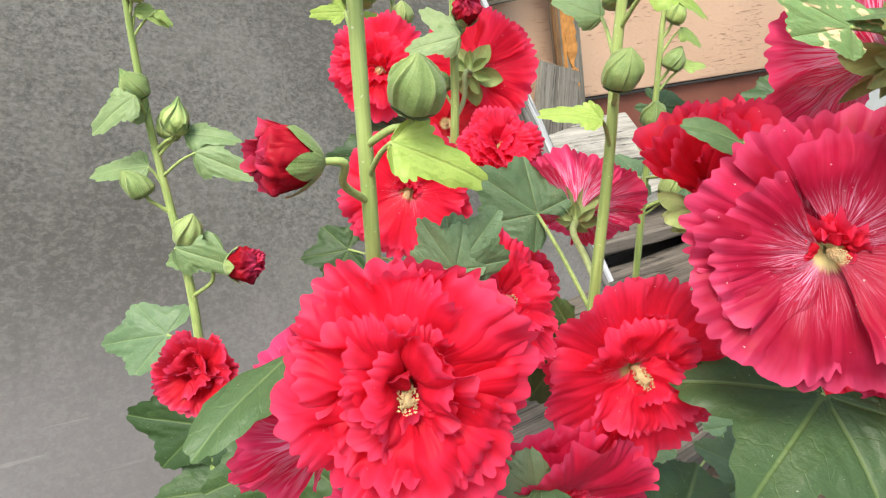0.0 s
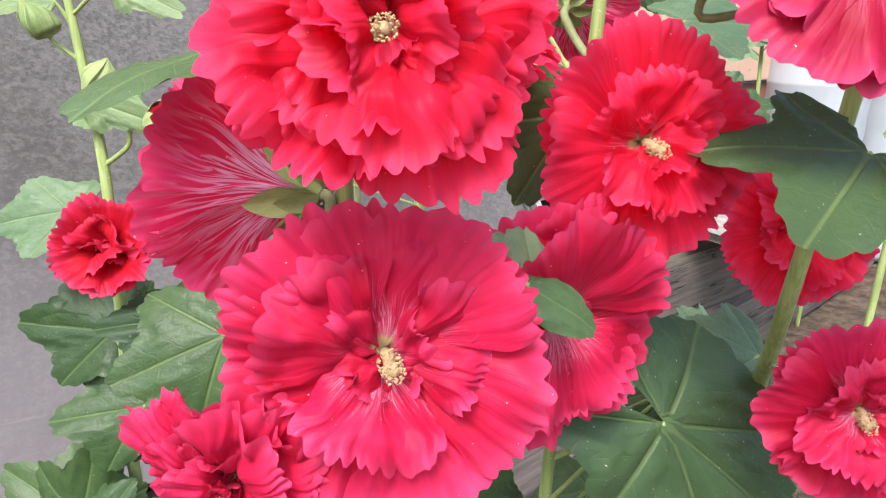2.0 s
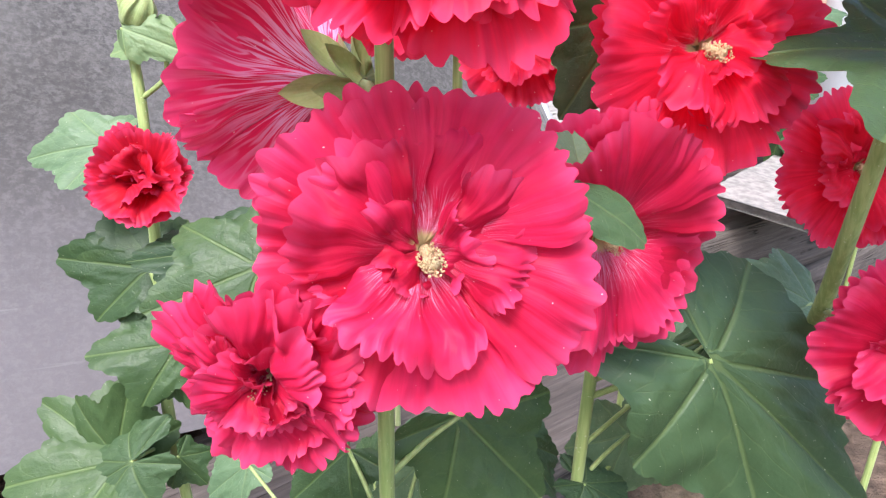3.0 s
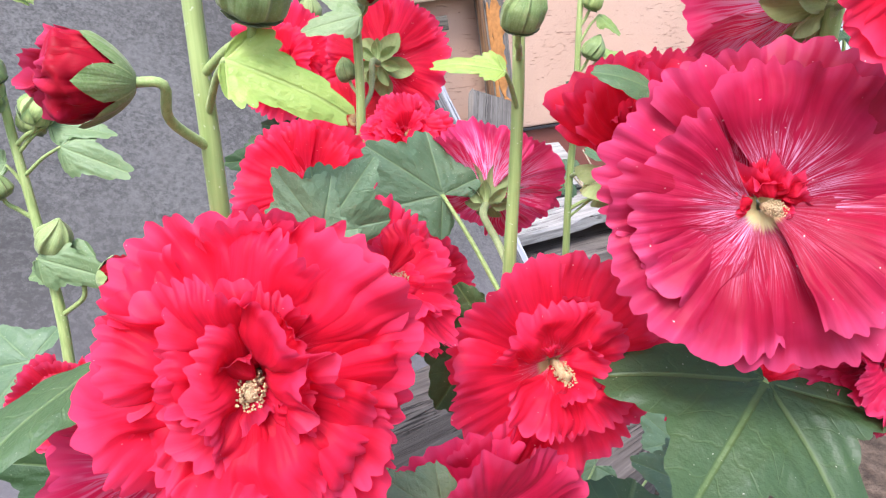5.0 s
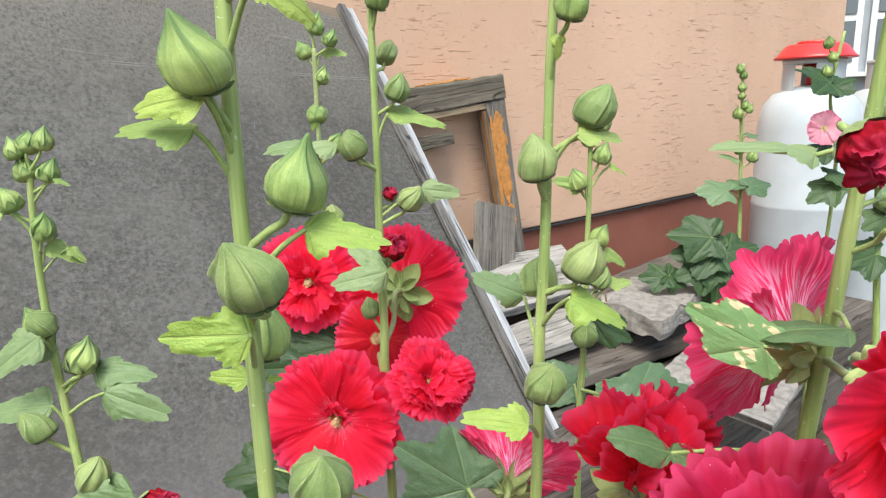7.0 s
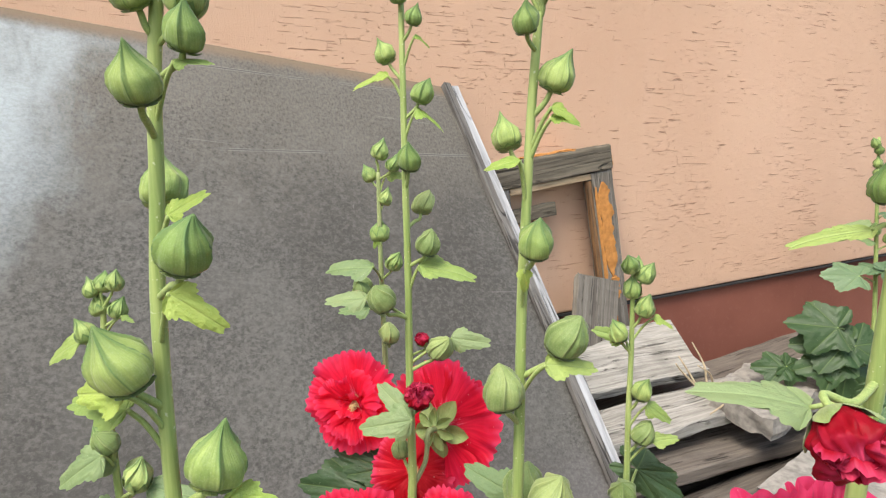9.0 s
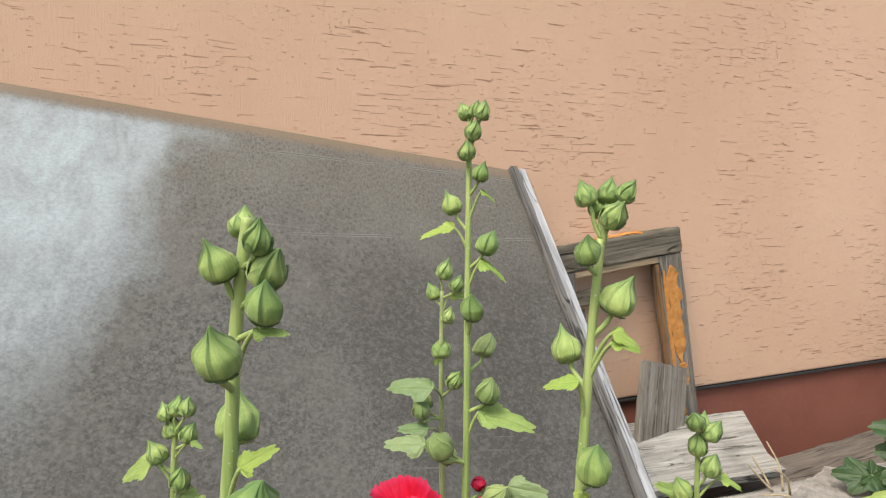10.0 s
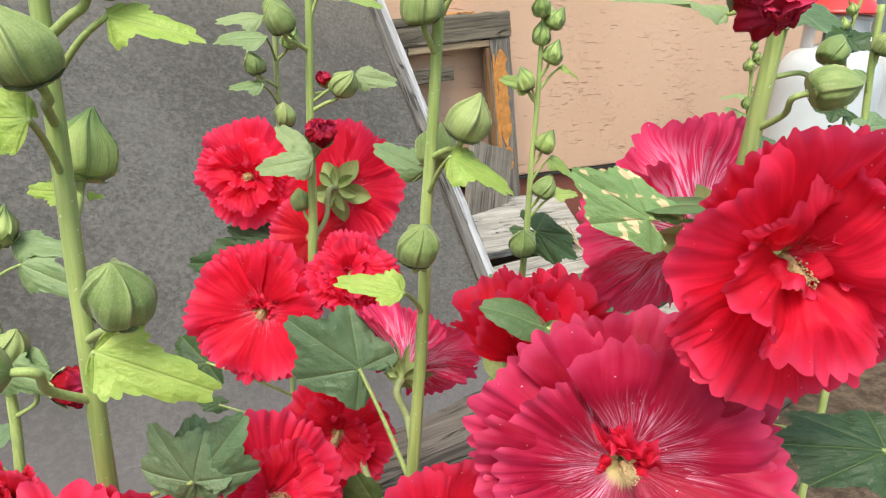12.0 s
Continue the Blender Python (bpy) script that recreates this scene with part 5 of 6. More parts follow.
leaf(slim_stalk, (0.085, 0.371, 0.450), (0.122, 0.371, 0.428), (0, -0.6, 0.8), "dark", True, 0.05)
leaf(slim_stalk, (0.202, 0.551, 0.473), (0.167, 0.551, 0.451), (0, -0.6, 0.8), "mid", True, 0.05)
leaf(slim_stalk, (0.282, 0.571, 0.478), (0.250, 0.571, 0.514), (0, -0.6, 0.8), "mid", True, 0.05)

thick_stalk = hollyhock("thick hollyhock stalk with wide red flowers and dark leaves", [(0.236, 0.450, -0.020), (0.235, 0.440, 0.200), (0.233, 0.426, 0.391), (0.232, 0.420, 0.511), (0.225, 0.402, 0.554), (0.219, 0.384, 0.608), (0.218, 0.368, 0.689), (0.223, 0.360, 0.783), (0.228, 0.356, 0.856), (0.230, 0.353, 0.903), (0.232, 0.350, 0.944), (0.233, 0.347, 0.983), (0.234, 0.344, 1.014), (0.234, 0.342, 1.038)], (0.0060, 0.0026))
flower(thick_stalk, (0.169, 0.295, 0.774), (-0.2, -0.94, 0.28), 0.058, "tufted", PETAL_ROSE, 0.95, 0.03, 1.15, "wide rose-red flower with pale veins and a small tuft", 0.0, True)
flower(thick_stalk, (0.220, 0.366, 0.846), (-0.42, 0.82, 0.22), 0.055, "single", PETAL_BACK, 0.5, 0.02, 1.0, "striped flower seen from behind with a green calyx", 10.0, True)
leaf(thick_stalk, (0.182, 0.332, 0.861), (0.152, 0.332, 0.882), (0, -0.9, 0.4), "spotted", True, 0.01, "green leaf with pale scorched spots")
flower(thick_stalk, (0.206, 0.279, 0.863), (0.1, -0.96, -0.12), 0.049, "semi", PETAL_RED, 0.1, 0.02, 1.15, "", 12.0, True)
leaf(thick_stalk, (0.188, 0.307, 0.694), (0.136, 0.257, 0.677), (0.06, -0.46, 0.89), "broad", True, 0.03)
flower(thick_stalk, (0.238, 0.305, 0.702), (-0.35, -0.92, 0.1), 0.034, "double", PETAL_BRIGHT, 0.1, 0.02, 1.15, "", 0.0, True)
flower(thick_stalk, (0.145, 0.372, 0.774), (0.02, -0.26, 0.96), 0.054, "semi", PETAL_RED, 0.6, 0.03, 1.15, "small red flower seen from the side", 74.0, True)
leaf(thick_stalk, (0.145, 0.335, 0.812), (0.167, 0.335, 0.805), (0, -0.55, 0.8), "long", True, 0.02)
leaf(thick_stalk, (0.145, 0.335, 0.812), (0.118, 0.335, 0.824), (0, -0.55, 0.8), "long", False, 0.02)
flower(thick_stalk, (0.222, 0.322, 0.565), (-0.25, -0.95, 0.1), 0.049, "semi", PETAL_BRIGHT, 0.1, 0.02, 1.15, "", 0.0, True)
flower(thick_stalk, (0.242, 0.425, 0.627), (-0.1, -0.92, 0.2), 0.047, "semi", PETAL_RED, 0.4, 0.02, 1.15, "", 0.0, False)
bud(thick_stalk, (0.205, 0.312, 0.945), 0.0252, "opening", (0.0, -0.9, -0.42), drop=-0.006)
leaf(thick_stalk, (0.210, 0.352, 0.940), (0.170, 0.352, 0.957), (0.25, -0.35, 0.9), "soft", True, 0.0)
leaf(thick_stalk, (0.224, 0.345, 1.011), (0.196, 0.345, 1.015), (0, -0.2, 0.97), "light", True, 0.0)
bud(thick_stalk, (0.224, 0.338, 1.029), 0.0141, "pointed")
leaf(thick_stalk, (0.277, 0.300, 0.776), (0.232, 0.300, 0.785), (0, -0.6, 0.8), "dark", True, 0.02)
leaf(thick_stalk, (0.222, 0.335, 0.866), (0.181, 0.335, 0.876), (0.1, -0.08, 0.99), "long", True, 0.0)
leaf(thick_stalk, (0.238, 0.350, 0.942), (0.257, 0.350, 0.937), (0, -0.6, 0.8), "mid", True, 0.02)
bud(thick_stalk, (0.246, 0.330, 0.915), 0.0182, "round", (0.7, -0.2, 0.3))
bud(thick_stalk, (0.265, 0.365, 0.929), 0.0134, "round")

left_stalk = hollyhock("hollyhock before the grey sheet with a dark red flower", [(-0.207, 0.540, -0.020), (-0.208, 0.530, 0.200), (-0.211, 0.510, 0.415), (-0.207, 0.517, 0.514), (-0.206, 0.523, 0.592), (-0.207, 0.530, 0.645), (-0.211, 0.536, 0.686), (-0.217, 0.542, 0.734), (-0.222, 0.546, 0.786), (-0.224, 0.548, 0.839), (-0.222, 0.547, 0.888), (-0.218, 0.545, 0.928)], (0.0050, 0.0022))
bud(left_stalk, (-0.218, 0.548, 0.947), 0.0144, "young")
bud(left_stalk, (-0.205, 0.544, 0.949), 0.0135, "young")
bud(left_stalk, (-0.226, 0.544, 0.943), 0.0128, "young")
bud(left_stalk, (-0.223, 0.548, 0.929), 0.0153, "young")
bud(left_stalk, (-0.205, 0.544, 0.928), 0.0143, "young")
bud(left_stalk, (-0.235, 0.545, 0.909), 0.0170, "young")
bud(left_stalk, (-0.214, 0.545, 0.889), 0.0169, "young")
bud(left_stalk, (-0.229, 0.545, 0.820), 0.0208, "young")
bud(left_stalk, (-0.196, 0.535, 0.797), 0.0220, "young")
bud(left_stalk, (-0.224, 0.540, 0.823), 0.0210, "round")
bud(left_stalk, (-0.210, 0.556, 0.788), 0.0229, "round")
bud(left_stalk, (-0.236, 0.534, 0.748), 0.0245, "round")
bud(left_stalk, (-0.200, 0.528, 0.710), 0.0257, "round")
bud(left_stalk, (-0.158, 0.520, 0.681), 0.0286, "opening", (0.95, -0.1, 0.15))
leaf(left_stalk, (-0.235, 0.540, 0.903), (-0.270, 0.540, 0.890), (0, -0.6, 0.8), "light", True, 0.02)
leaf(left_stalk, (-0.200, 0.540, 0.923), (-0.191, 0.540, 0.919), (0, -0.6, 0.8), "light", True, 0.02)
leaf(left_stalk, (-0.222, 0.530, 0.815), (-0.257, 0.530, 0.789), (0, -0.9, 0.4), "soft", True, 0.02)
leaf(left_stalk, (-0.217, 0.550, 0.876), (-0.194, 0.550, 0.866), (0, -0.6, 0.8), "light", True, 0.02)
leaf(left_stalk, (-0.203, 0.550, 0.873), (-0.192, 0.550, 0.864), (0, -0.6, 0.8), "light", True, 0.02)
leaf(left_stalk, (-0.220, 0.545, 0.804), (-0.259, 0.545, 0.805), (0, -0.8, 0.55), "soft", True, 0.02)
leaf(left_stalk, (-0.227, 0.540, 0.759), (-0.277, 0.540, 0.758), (0, -0.7, 0.7), "soft", True, 0.02)
leaf(left_stalk, (-0.193, 0.540, 0.785), (-0.154, 0.540, 0.778), (0, -0.7, 0.7), "soft", True, 0.02)
leaf(left_stalk, (-0.184, 0.530, 0.771), (-0.141, 0.530, 0.751), (0, -0.9, 0.4), "soft", True, 0.02)
leaf(left_stalk, (-0.209, 0.520, 0.697), (-0.160, 0.520, 0.679), (0, -0.9, 0.4), "soft", True, 0.02)
leaf(left_stalk, (-0.173, 0.525, 0.694), (-0.222, 0.525, 0.683), (0, -0.9, 0.4), "soft", False, 0.02)
flower(left_stalk, (-0.195, 0.499, 0.598), (0.06, -0.9, 0.4), 0.042, "semi", PETAL_DEEP, 0.3, 0.03, 1.15, "small dark red half-open flower", 38.0, True)
leaf(left_stalk, (-0.230, 0.520, 0.620), (-0.289, 0.520, 0.613), (0, -0.8, 0.6), "mid", True, 0.02)
leaf(left_stalk, (-0.217, 0.525, 0.525), (-0.288, 0.525, 0.534), (0, -0.9, 0.4), "lobed", True, 0.02)
leaf(left_stalk, (-0.125, 0.470, 0.560), (-0.206, 0.470, 0.552), (0, -0.7, 0.7), "dark", True, 0.02)
leaf(left_stalk, (-0.191, 0.500, 0.475), (-0.260, 0.500, 0.464), (0, -0.85, 0.5), "lobed", True, 0.02)
leaf(left_stalk, (-0.192, 0.500, 0.471), (-0.230, 0.500, 0.422), (0, -0.85, 0.5), "lobed", False, 0.02)
leaf(left_stalk, (-0.247, 0.490, 0.382), (-0.304, 0.490, 0.429), (0.1, -0.85, 0.5), "lobed", True, 0.02)
leaf(left_stalk, (-0.247, 0.490, 0.382), (-0.229, 0.490, 0.448), (0.1, -0.85, 0.5), "lobed", False, 0.02)
leaf(left_stalk, (-0.238, 0.480, 0.385), (-0.322, 0.480, 0.360), (0, -0.6, 0.8), "lobed", False, 0.02)
leaf(left_stalk, (-0.226, 0.470, 0.392), (-0.298, 0.470, 0.347), (0, -0.7, 0.7), "dark", True, 0.02)
leaf(left_stalk, (-0.195, 0.480, 0.389), (-0.176, 0.480, 0.363), (0, -0.7, 0.7), "lobed", True, 0.02)
leaf(left_stalk, (-0.206, 0.527, 0.528), (-0.276, 0.527, 0.525), (0, -0.9, 0.4), "lobed", True, 0.02)
leaf(left_stalk, (-0.111, 0.440, 0.559), (-0.180, 0.440, 0.526), (0, -0.85, 0.5), "lobed", True, 0.02)

middle_stalk = hollyhock("tall hollyhock by the sheet with small buds above red flowers", [(0.019, 0.582, -0.020), (0.018, 0.572, 0.200), (0.016, 0.558, 0.643), (0.015, 0.552, 0.763), (0.016, 0.552, 0.796), (0.016, 0.552, 0.835), (0.016, 0.552, 0.885), (0.017, 0.552, 0.945), (0.017, 0.552, 1.014), (0.017, 0.554, 1.083), (0.017, 0.556, 1.147)], (0.0042, 0.0020))
bud(middle_stalk, (0.014, 0.558, 1.175), 0.0112, "young")
bud(middle_stalk, (0.028, 0.550, 1.174), 0.0113, "young")
bud(middle_stalk, (0.022, 0.554, 1.176), 0.0096, "young")
bud(middle_stalk, (0.021, 0.550, 1.161), 0.0121, "young")
bud(middle_stalk, (0.016, 0.550, 1.147), 0.0126, "young")
bud(middle_stalk, (0.027, 0.550, 1.132), 0.0129, "pointed")
bud(middle_stalk, (0.004, 0.558, 1.110), 0.0156, "pointed")
bud(middle_stalk, (0.031, 0.554, 1.082), 0.0168, "pointed")
bud(middle_stalk, (0.023, 0.543, 1.037), 0.0181, "pointed")
bud(middle_stalk, (0.026, 0.575, 1.004), 0.0183, "round")
bud(middle_stalk, (0.034, 0.548, 0.977), 0.0188, "round")
bud(middle_stalk, (0.000, 0.532, 0.941), 0.0214, "round", (-0.3, -0.3, 0.9))
leaf(middle_stalk, (-0.010, 0.532, 0.940), (-0.040, 0.532, 0.939), (0, -0.6, 0.8), "soft", True, 0.02)
bud(middle_stalk, (0.040, 0.549, 0.901), 0.0199, "round", (0.4, -0.3, 0.8))
bud(middle_stalk, (0.025, 0.560, 0.901), 0.0106, "opening", (-0.2, -0.3, 0.9))
bud(middle_stalk, (0.025, 0.535, 0.866), 0.0204, "opening", (0.12, -0.5, 0.85))
leaf(middle_stalk, (0.007, 0.552, 1.093), (-0.017, 0.552, 1.087), (0, -0.5, 0.85), "yellow", True, 0.02)
leaf(middle_stalk, (0.027, 0.550, 1.119), (0.038, 0.550, 1.113), (0, -0.4, 0.9), "yellow", True, 0.02)
leaf(middle_stalk, (0.027, 0.550, 1.070), (0.046, 0.550, 1.058), (0, -0.4, 0.9), "yellow", True, 0.02)
leaf(middle_stalk, (0.026, 0.550, 0.960), (0.066, 0.550, 0.952), (0, -0.45, 0.9), "light", True, 0.02)
leaf(middle_stalk, (0.048, 0.553, 0.905), (0.076, 0.553, 0.902), (0, -0.9, 0.4), "soft", True, 0.02)
leaf(middle_stalk, (0.020, 0.532, 0.850), (-0.019, 0.532, 0.842), (0, -0.92, 0.35), "soft", True, 0.02)
leaf(middle_stalk, (0.019, 0.538, 0.849), (-0.007, 0.538, 0.873), (0, -0.92, 0.35), "soft", False, 0.02)
flower(middle_stalk, (0.032, 0.596, 0.817), (0.36, 0.92, -0.1), 0.051, "single", PETAL_RED, 0.2, 0.03, 1.15, "red flower seen from behind with a star-shaped calyx", 0.0, True)
flower(middle_stalk, (-0.047, 0.640, 0.818), (-0.25, -0.94, 0.18), 0.045, "semi", PETAL_RED, 0.2, 0.02, 1.15, "", 0.0, False)
flower(middle_stalk, (-0.023, 0.552, 0.730), (-0.3, -0.94, 0.1), 0.054, "tufted", PETAL_RED, 0.7, 0.02, 1.15, "", 0.0, True)
flower(middle_stalk, (0.047, 0.515, 0.771), (0.12, -0.72, 0.66), 0.031, "double", PETAL_RED, 0.1, 0.02, 1.15, "", 0.0, True)
flower(middle_stalk, (0.008, 0.600, 0.775), (0.0, -0.9, 0.3), 0.034, "single", PETAL_DEEP, 0.4, 0.02, 1.15, "", 0.0, True)
leaf(middle_stalk, (-0.029, 0.620, 0.740), (-0.106, 0.620, 0.753), (0, -0.75, 0.65), "dark", True, 0.02)
leaf(middle_stalk, (-0.022, 0.630, 0.759), (-0.071, 0.630, 0.779), (0, -0.8, 0.6), "dark", True, 0.02)
leaf(middle_stalk, (-0.085, 0.600, 0.661), (-0.129, 0.600, 0.653), (0, -0.85, 0.5), "lobed", True, 0.02)
leaf(middle_stalk, (-0.071, 0.580, 0.632), (-0.089, 0.580, 0.633), (0, -0.8, 0.5), "dark", True, 0.02)
bud(middle_stalk, (0.006, 0.560, 0.815), 0.0160, "round")

thin_stalk = hollyhock("thin pale hollyhock behind the others with a few buds", [(-0.040, 0.777, -0.020), (-0.041, 0.767, 0.200), (-0.043, 0.753, 0.709), (-0.044, 0.747, 0.829), (-0.043, 0.741, 0.879), (-0.043, 0.738, 0.943), (-0.042, 0.737, 1.020)], (0.0040, 0.0022), STEM_PALE)
bud(thin_stalk, (-0.039, 0.737, 1.041), 0.0176, "young")
bud(thin_stalk, (-0.026, 0.733, 1.028), 0.0143, "young")
bud(thin_stalk, (-0.052, 0.741, 1.018), 0.0157, "young")
bud(thin_stalk, (-0.044, 0.741, 0.959), 0.0195, "young")
bud(thin_stalk, (-0.028, 0.733, 0.930), 0.0177, "young")
bud(thin_stalk, (-0.062, 0.733, 0.907), 0.0217, "round")
bud(thin_stalk, (-0.036, 0.740, 0.994), 0.0148, "young")
bud(thin_stalk, (-0.030, 0.710, 0.863), 0.0219, "round")
bud(thin_stalk, (-0.055, 0.700, 0.909), 0.0198, "round")
leaf(thin_stalk, (-0.034, 0.740, 1.018), (-0.012, 0.740, 1.014), (0, -0.8, 0.6), "light", True, 0.02)
leaf(thin_stalk, (-0.043, 0.700, 0.930), (-0.089, 0.700, 0.938), (0, -0.5, 0.85), "soft", True, 0.02)
leaf(thin_stalk, (-0.048, 0.700, 0.889), (-0.079, 0.700, 0.888), (0, -0.6, 0.8), "soft", True, 0.02)
leaf(thin_stalk, (-0.045, 0.735, 0.952), (-0.050, 0.735, 0.943), (0, -0.7, 0.7), "yellow", True, 0.02)

short_stalk = hollyhock("short slender hollyhock with small buds by the woodpile", [(0.181, 0.610, -0.020), (0.180, 0.600, 0.200), (0.178, 0.586, 0.594), (0.177, 0.580, 0.714), (0.179, 0.580, 0.757), (0.180, 0.580, 0.798), (0.180, 0.580, 0.840), (0.181, 0.580, 0.887), (0.181, 0.580, 0.935)], (0.0036, 0.0018))
bud(short_stalk, (0.178, 0.576, 0.956), 0.0131, "young")
bud(short_stalk, (0.190, 0.580, 0.948), 0.0140, "young")
bud(short_stalk, (0.185, 0.584, 0.953), 0.0109, "young")
bud(short_stalk, (0.181, 0.580, 0.937), 0.0140, "young")
bud(short_stalk, (0.190, 0.576, 0.924), 0.0147, "young")
bud(short_stalk, (0.170, 0.576, 0.905), 0.0157, "pointed")
bud(short_stalk, (0.190, 0.576, 0.860), 0.0170, "pointed")
bud(short_stalk, (0.191, 0.576, 0.826), 0.0184, "round")
bud(short_stalk, (0.174, 0.561, 0.786), 0.0231, "round")
bud(short_stalk, (0.200, 0.575, 0.724), 0.0250, "round")
leaf(short_stalk, (0.197, 0.580, 0.915), (0.213, 0.580, 0.909), (0, -0.5, 0.85), "yellow", True, 0.02)
leaf(short_stalk, (0.175, 0.575, 0.900), (0.153, 0.575, 0.907), (0, -0.9, 0.4), "light", True, 0.02)
leaf(short_stalk, (0.193, 0.575, 0.848), (0.212, 0.575, 0.836), (0, -0.7, 0.7), "light", True, 0.02)
leaf(short_stalk, (0.198, 0.575, 0.819), (0.218, 0.575, 0.826), (0, -0.7, 0.7), "light", True, 0.02)
leaf(short_stalk, (0.191, 0.600, 0.783), (0.228, 0.600, 0.760), (0, -0.9, 0.3), "dark", True, 0.02)
leaf(short_stalk, (0.178, 0.600, 0.723), (0.138, 0.600, 0.729), (0, -0.8, 0.5), "mid", True, 0.02)
leaf(short_stalk, (0.208, 0.580, 0.713), (0.235, 0.580, 0.708), (0, -0.6, 0.8), "mid", True, 0.02)
leaf(short_stalk, (0.190, 0.500, 0.749), (0.251, 0.500, 0.760), (0, -0.7, 0.7), "mid", True, 0.02)

wall_stalk = hollyhock("thin hollyhock with small buds growing by the wall end", [(0.961, 1.756, -0.020), (0.959, 1.746, 0.200), (0.957, 1.738, 0.400), (0.956, 1.736, 0.598), (0.954, 1.746, 0.738), (0.944, 1.746, 0.914), (0.938, 1.746, 1.043)], (0.0075, 0.0035))
bud(wall_stalk, (0.927, 1.736, 1.029), 0.0214, "young")
bud(wall_stalk, (0.936, 1.736, 1.014), 0.0202, "young")
bud(wall_stalk, (0.935, 1.736, 0.983), 0.0215, "young")
bud(wall_stalk, (0.935, 1.736, 0.962), 0.0190, "young")
bud(wall_stalk, (0.948, 1.736, 0.938), 0.0191, "young")
bud(wall_stalk, (0.928, 1.736, 0.918), 0.0273, "young")
bud(wall_stalk, (0.958, 1.736, 0.928), 0.0218, "young")
bud(wall_stalk, (0.939, 1.736, 0.826), 0.0277, "young")
bud(wall_stalk, (0.978, 1.736, 0.805), 0.0306, "young")
leaf(wall_stalk, (0.955, 1.726, 0.862), (0.987, 1.726, 0.868), (0, -0.38, 0.92), "mid", True, 0.02)
leaf(wall_stalk, (0.929, 1.736, 0.843), (0.872, 1.736, 0.850), (0, -0.38, 0.92), "soft", True, 0.02)
leaf(wall_stalk, (0.941, 1.736, 0.796), (0.889, 1.736, 0.816), (0, -0.38, 0.92), "soft", True, 0.02)
leaf(wall_stalk, (0.948, 1.726, 0.735), (0.893, 1.726, 0.743), (0, -0.38, 0.92), "mid", True, 0.02)
leaf(wall_stalk, (0.898, 1.706, 0.719), (0.816, 1.706, 0.735), (0, -0.7, 0.7), "mid", True, 0.02)
leaf(wall_stalk, (0.958, 1.706, 0.731), (1.023, 1.706, 0.742), (0, -0.7, 0.7), "mid", True, 0.02)
leaf(wall_stalk, (0.696, 1.596, 0.528), (0.631, 1.596, 0.534), (-0.1, -0.8, 0.6), "lobed", True, 0.06)
leaf(wall_stalk, (0.703, 1.596, 0.531), (0.752, 1.596, 0.499), (-0.1, -0.8, 0.6), "lobed", True, 0.06)
leaf(wall_stalk, (0.807, 1.596, 0.623), (0.703, 1.596, 0.645), (-0.1, -0.8, 0.6), "lobed", True, 0.06)
leaf(wall_stalk, (0.823, 1.596, 0.582), (0.717, 1.596, 0.594), (-0.1, -0.8, 0.6), "lobed", True, 0.06)
leaf(wall_stalk, (0.812, 1.596, 0.549), (0.719, 1.596, 0.521), (-0.1, -0.8, 0.6), "lobed", True, 0.06)
leaf(wall_stalk, (0.833, 1.596, 0.527), (0.907, 1.596, 0.446), (-0.1, -0.8, 0.6), "lobed", True, 0.06)
leaf(wall_stalk, (0.848, 1.596, 0.581), (0.931, 1.596, 0.600), (-0.1, -0.8, 0.6), "lobed", True, 0.06)
leaf(wall_stalk, (0.844, 1.596, 0.472), (0.834, 1.596, 0.372), (-0.1, -0.8, 0.6), "lobed", True, 0.06)
leaf(wall_stalk, (0.886, 1.596, 0.443), (0.951, 1.596, 0.360), (-0.1, -0.8, 0.6), "lobed", True, 0.06)

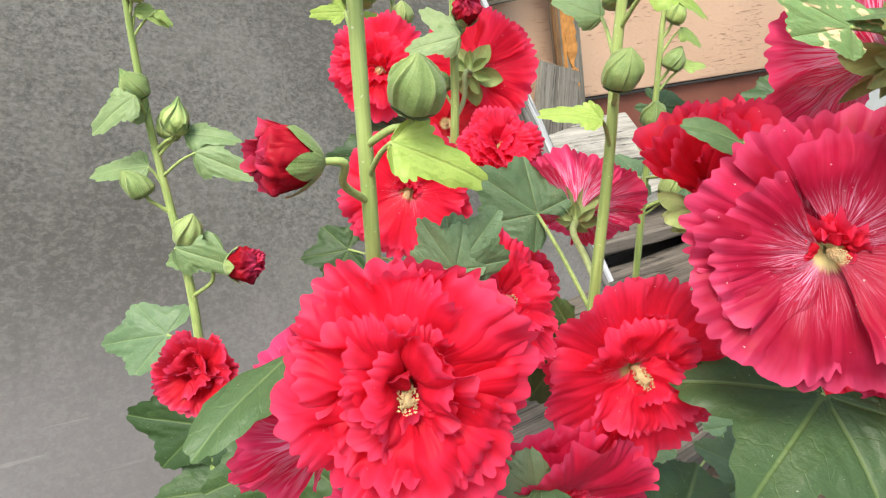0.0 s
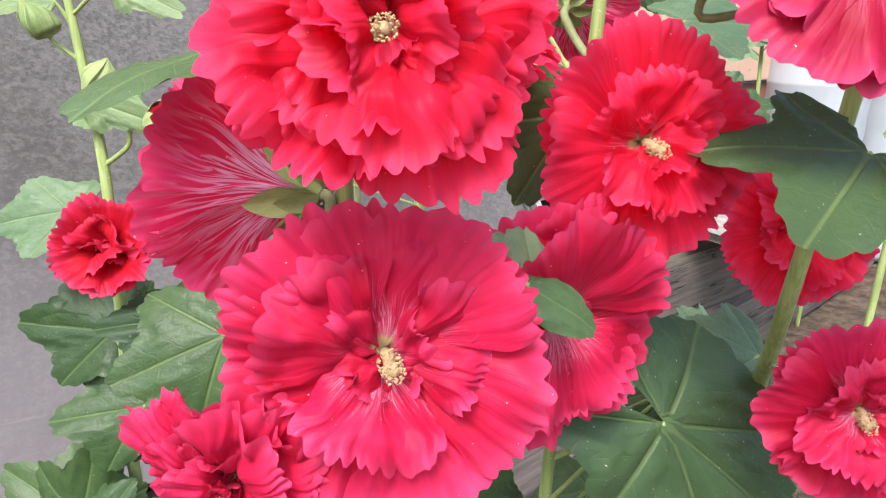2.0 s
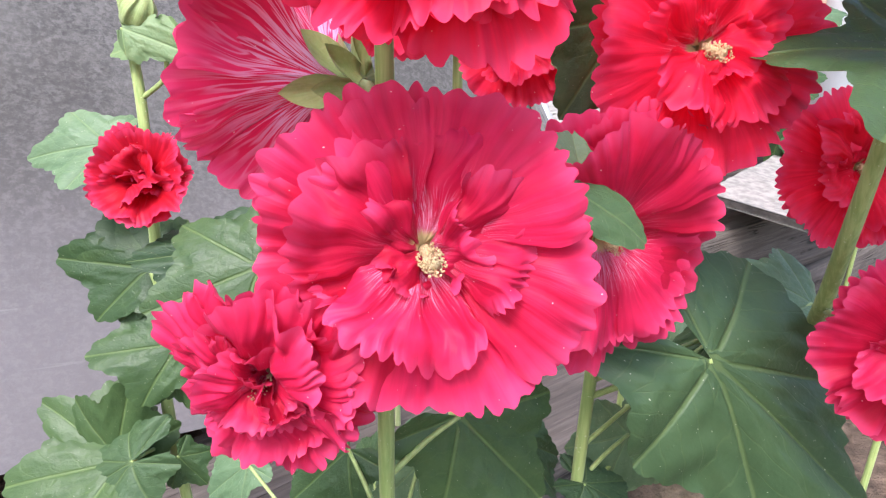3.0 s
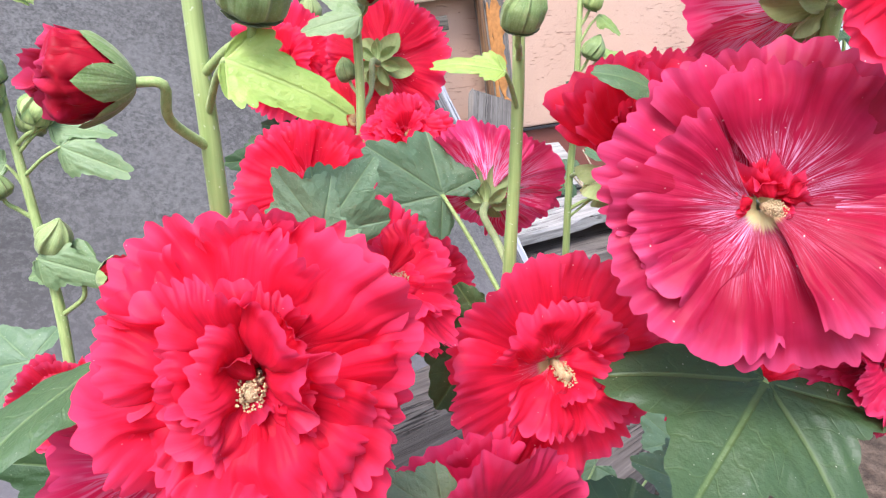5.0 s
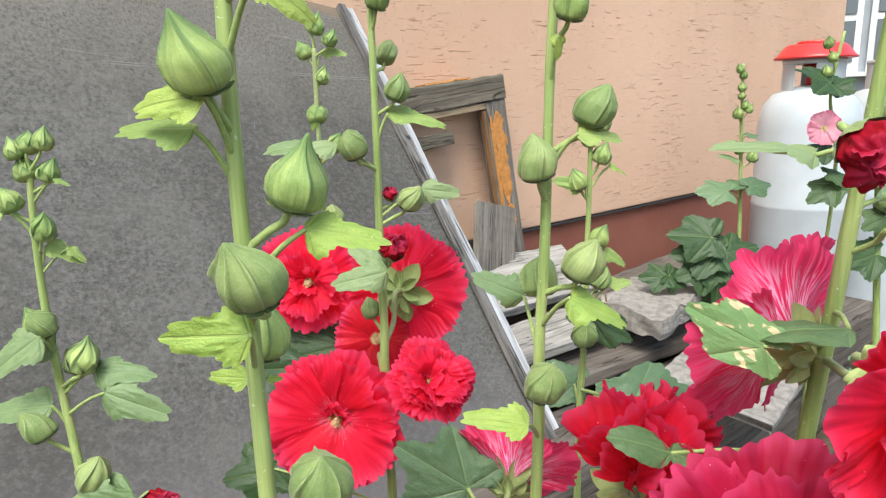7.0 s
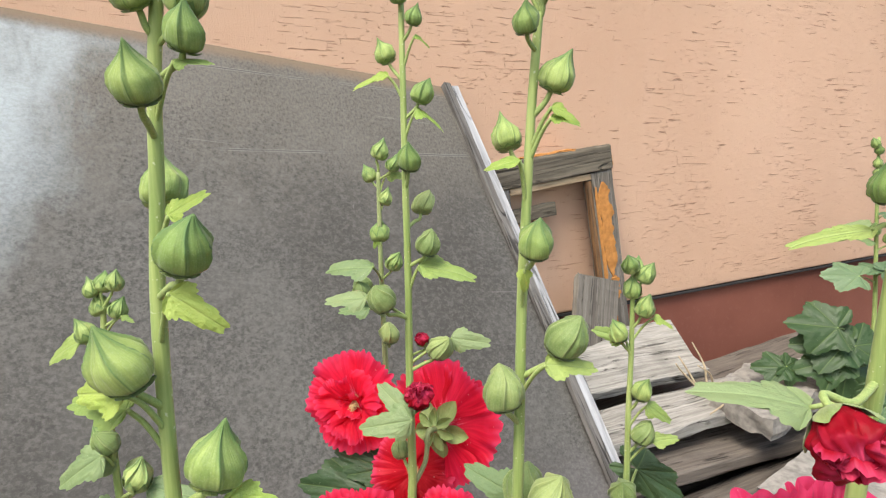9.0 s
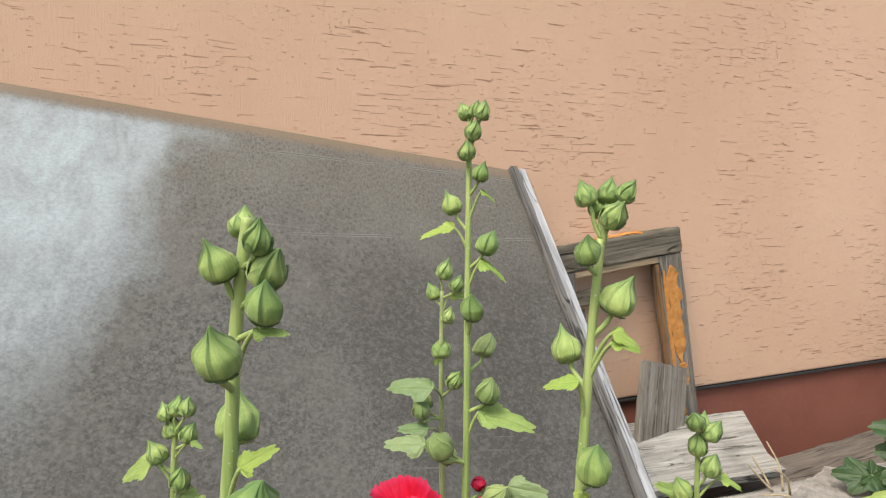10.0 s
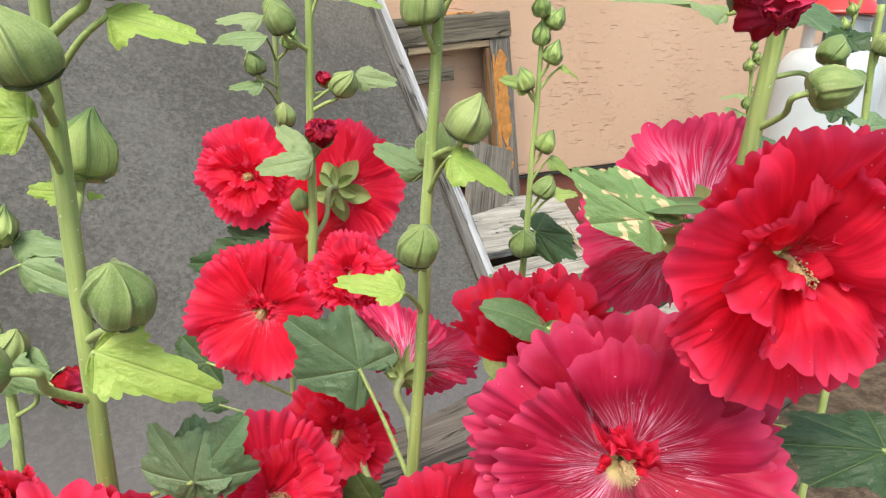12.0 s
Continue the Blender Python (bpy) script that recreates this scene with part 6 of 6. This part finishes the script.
pink_stalk = hollyhock("hollyhock with a pale pink flower before the gas cylinder", [(1.102, 1.616, -0.020), (1.100, 1.606, 0.200), (1.097, 1.596, 0.419), (1.111, 1.596, 0.714), (1.104, 1.596, 0.836), (1.078, 1.596, 0.962), (1.097, 1.596, 1.103)], (0.0055, 0.0035))
flower(pink_stalk, (1.043, 1.556, 0.882), (-0.2, -0.95, 0.15), 0.039, "single", PETAL_PINK, 0.2, 0.02, 1.15, "", 0.0, True)
leaf(pink_stalk, (1.061, 1.556, 0.831), (1.003, 1.556, 0.821), (0, -0.6, 0.8), "lobed", True, 0.03)
leaf(pink_stalk, (1.070, 1.556, 0.825), (1.116, 1.556, 0.807), (0, -0.6, 0.8), "lobed", True, 0.03)
leaf(pink_stalk, (1.086, 1.556, 0.748), (1.021, 1.556, 0.712), (0, -0.6, 0.8), "lobed", True, 0.03)
leaf(pink_stalk, (1.067, 1.556, 0.774), (1.114, 1.556, 0.760), (0, -0.6, 0.8), "lobed", True, 0.03)
leaf(pink_stalk, (1.047, 1.556, 0.987), (0.964, 1.556, 1.020), (0, -0.6, 0.8), "lobed", True, 0.03)
leaf(pink_stalk, (1.056, 1.556, 0.974), (1.108, 1.556, 0.999), (0, -0.6, 0.8), "lobed", True, 0.03)
bud(pink_stalk, (1.047, 1.576, 1.076), 0.0237, "young")
bud(pink_stalk, (1.062, 1.576, 1.045), 0.0239, "young")
bud(pink_stalk, (1.051, 1.576, 1.013), 0.0240, "young")

pale_stalk = hollyhock("slender hollyhock with pale leaves behind the thick stalk", [(0.606, 0.796, -0.020), (0.604, 0.786, 0.200), (0.602, 0.778, 0.400), (0.601, 0.776, 0.626), (0.595, 0.776, 0.698), (0.574, 0.776, 0.891), (0.568, 0.776, 0.984)], (0.005, 0.0035))
leaf(pale_stalk, (0.560, 0.766, 0.913), (0.529, 0.766, 0.908), (0, -0.8, 0.6), "soft", True, 0.02)
leaf(pale_stalk, (0.574, 0.766, 0.860), (0.607, 0.766, 0.871), (0, -0.8, 0.6), "mid", True, 0.02)
leaf(pale_stalk, (0.577, 0.766, 0.783), (0.535, 0.766, 0.771), (0, -0.8, 0.6), "lobed", True, 0.02)
leaf(pale_stalk, (0.582, 0.766, 0.827), (0.556, 0.766, 0.813), (0, -0.8, 0.6), "lobed", True, 0.02)
leaf(pale_stalk, (0.592, 0.766, 0.646), (0.556, 0.766, 0.633), (0, -0.8, 0.6), "mid", True, 0.02)
bud(pale_stalk, (0.575, 0.766, 0.947), 0.0251, "round")
bud(pale_stalk, (0.583, 0.766, 0.847), 0.0285, "round")
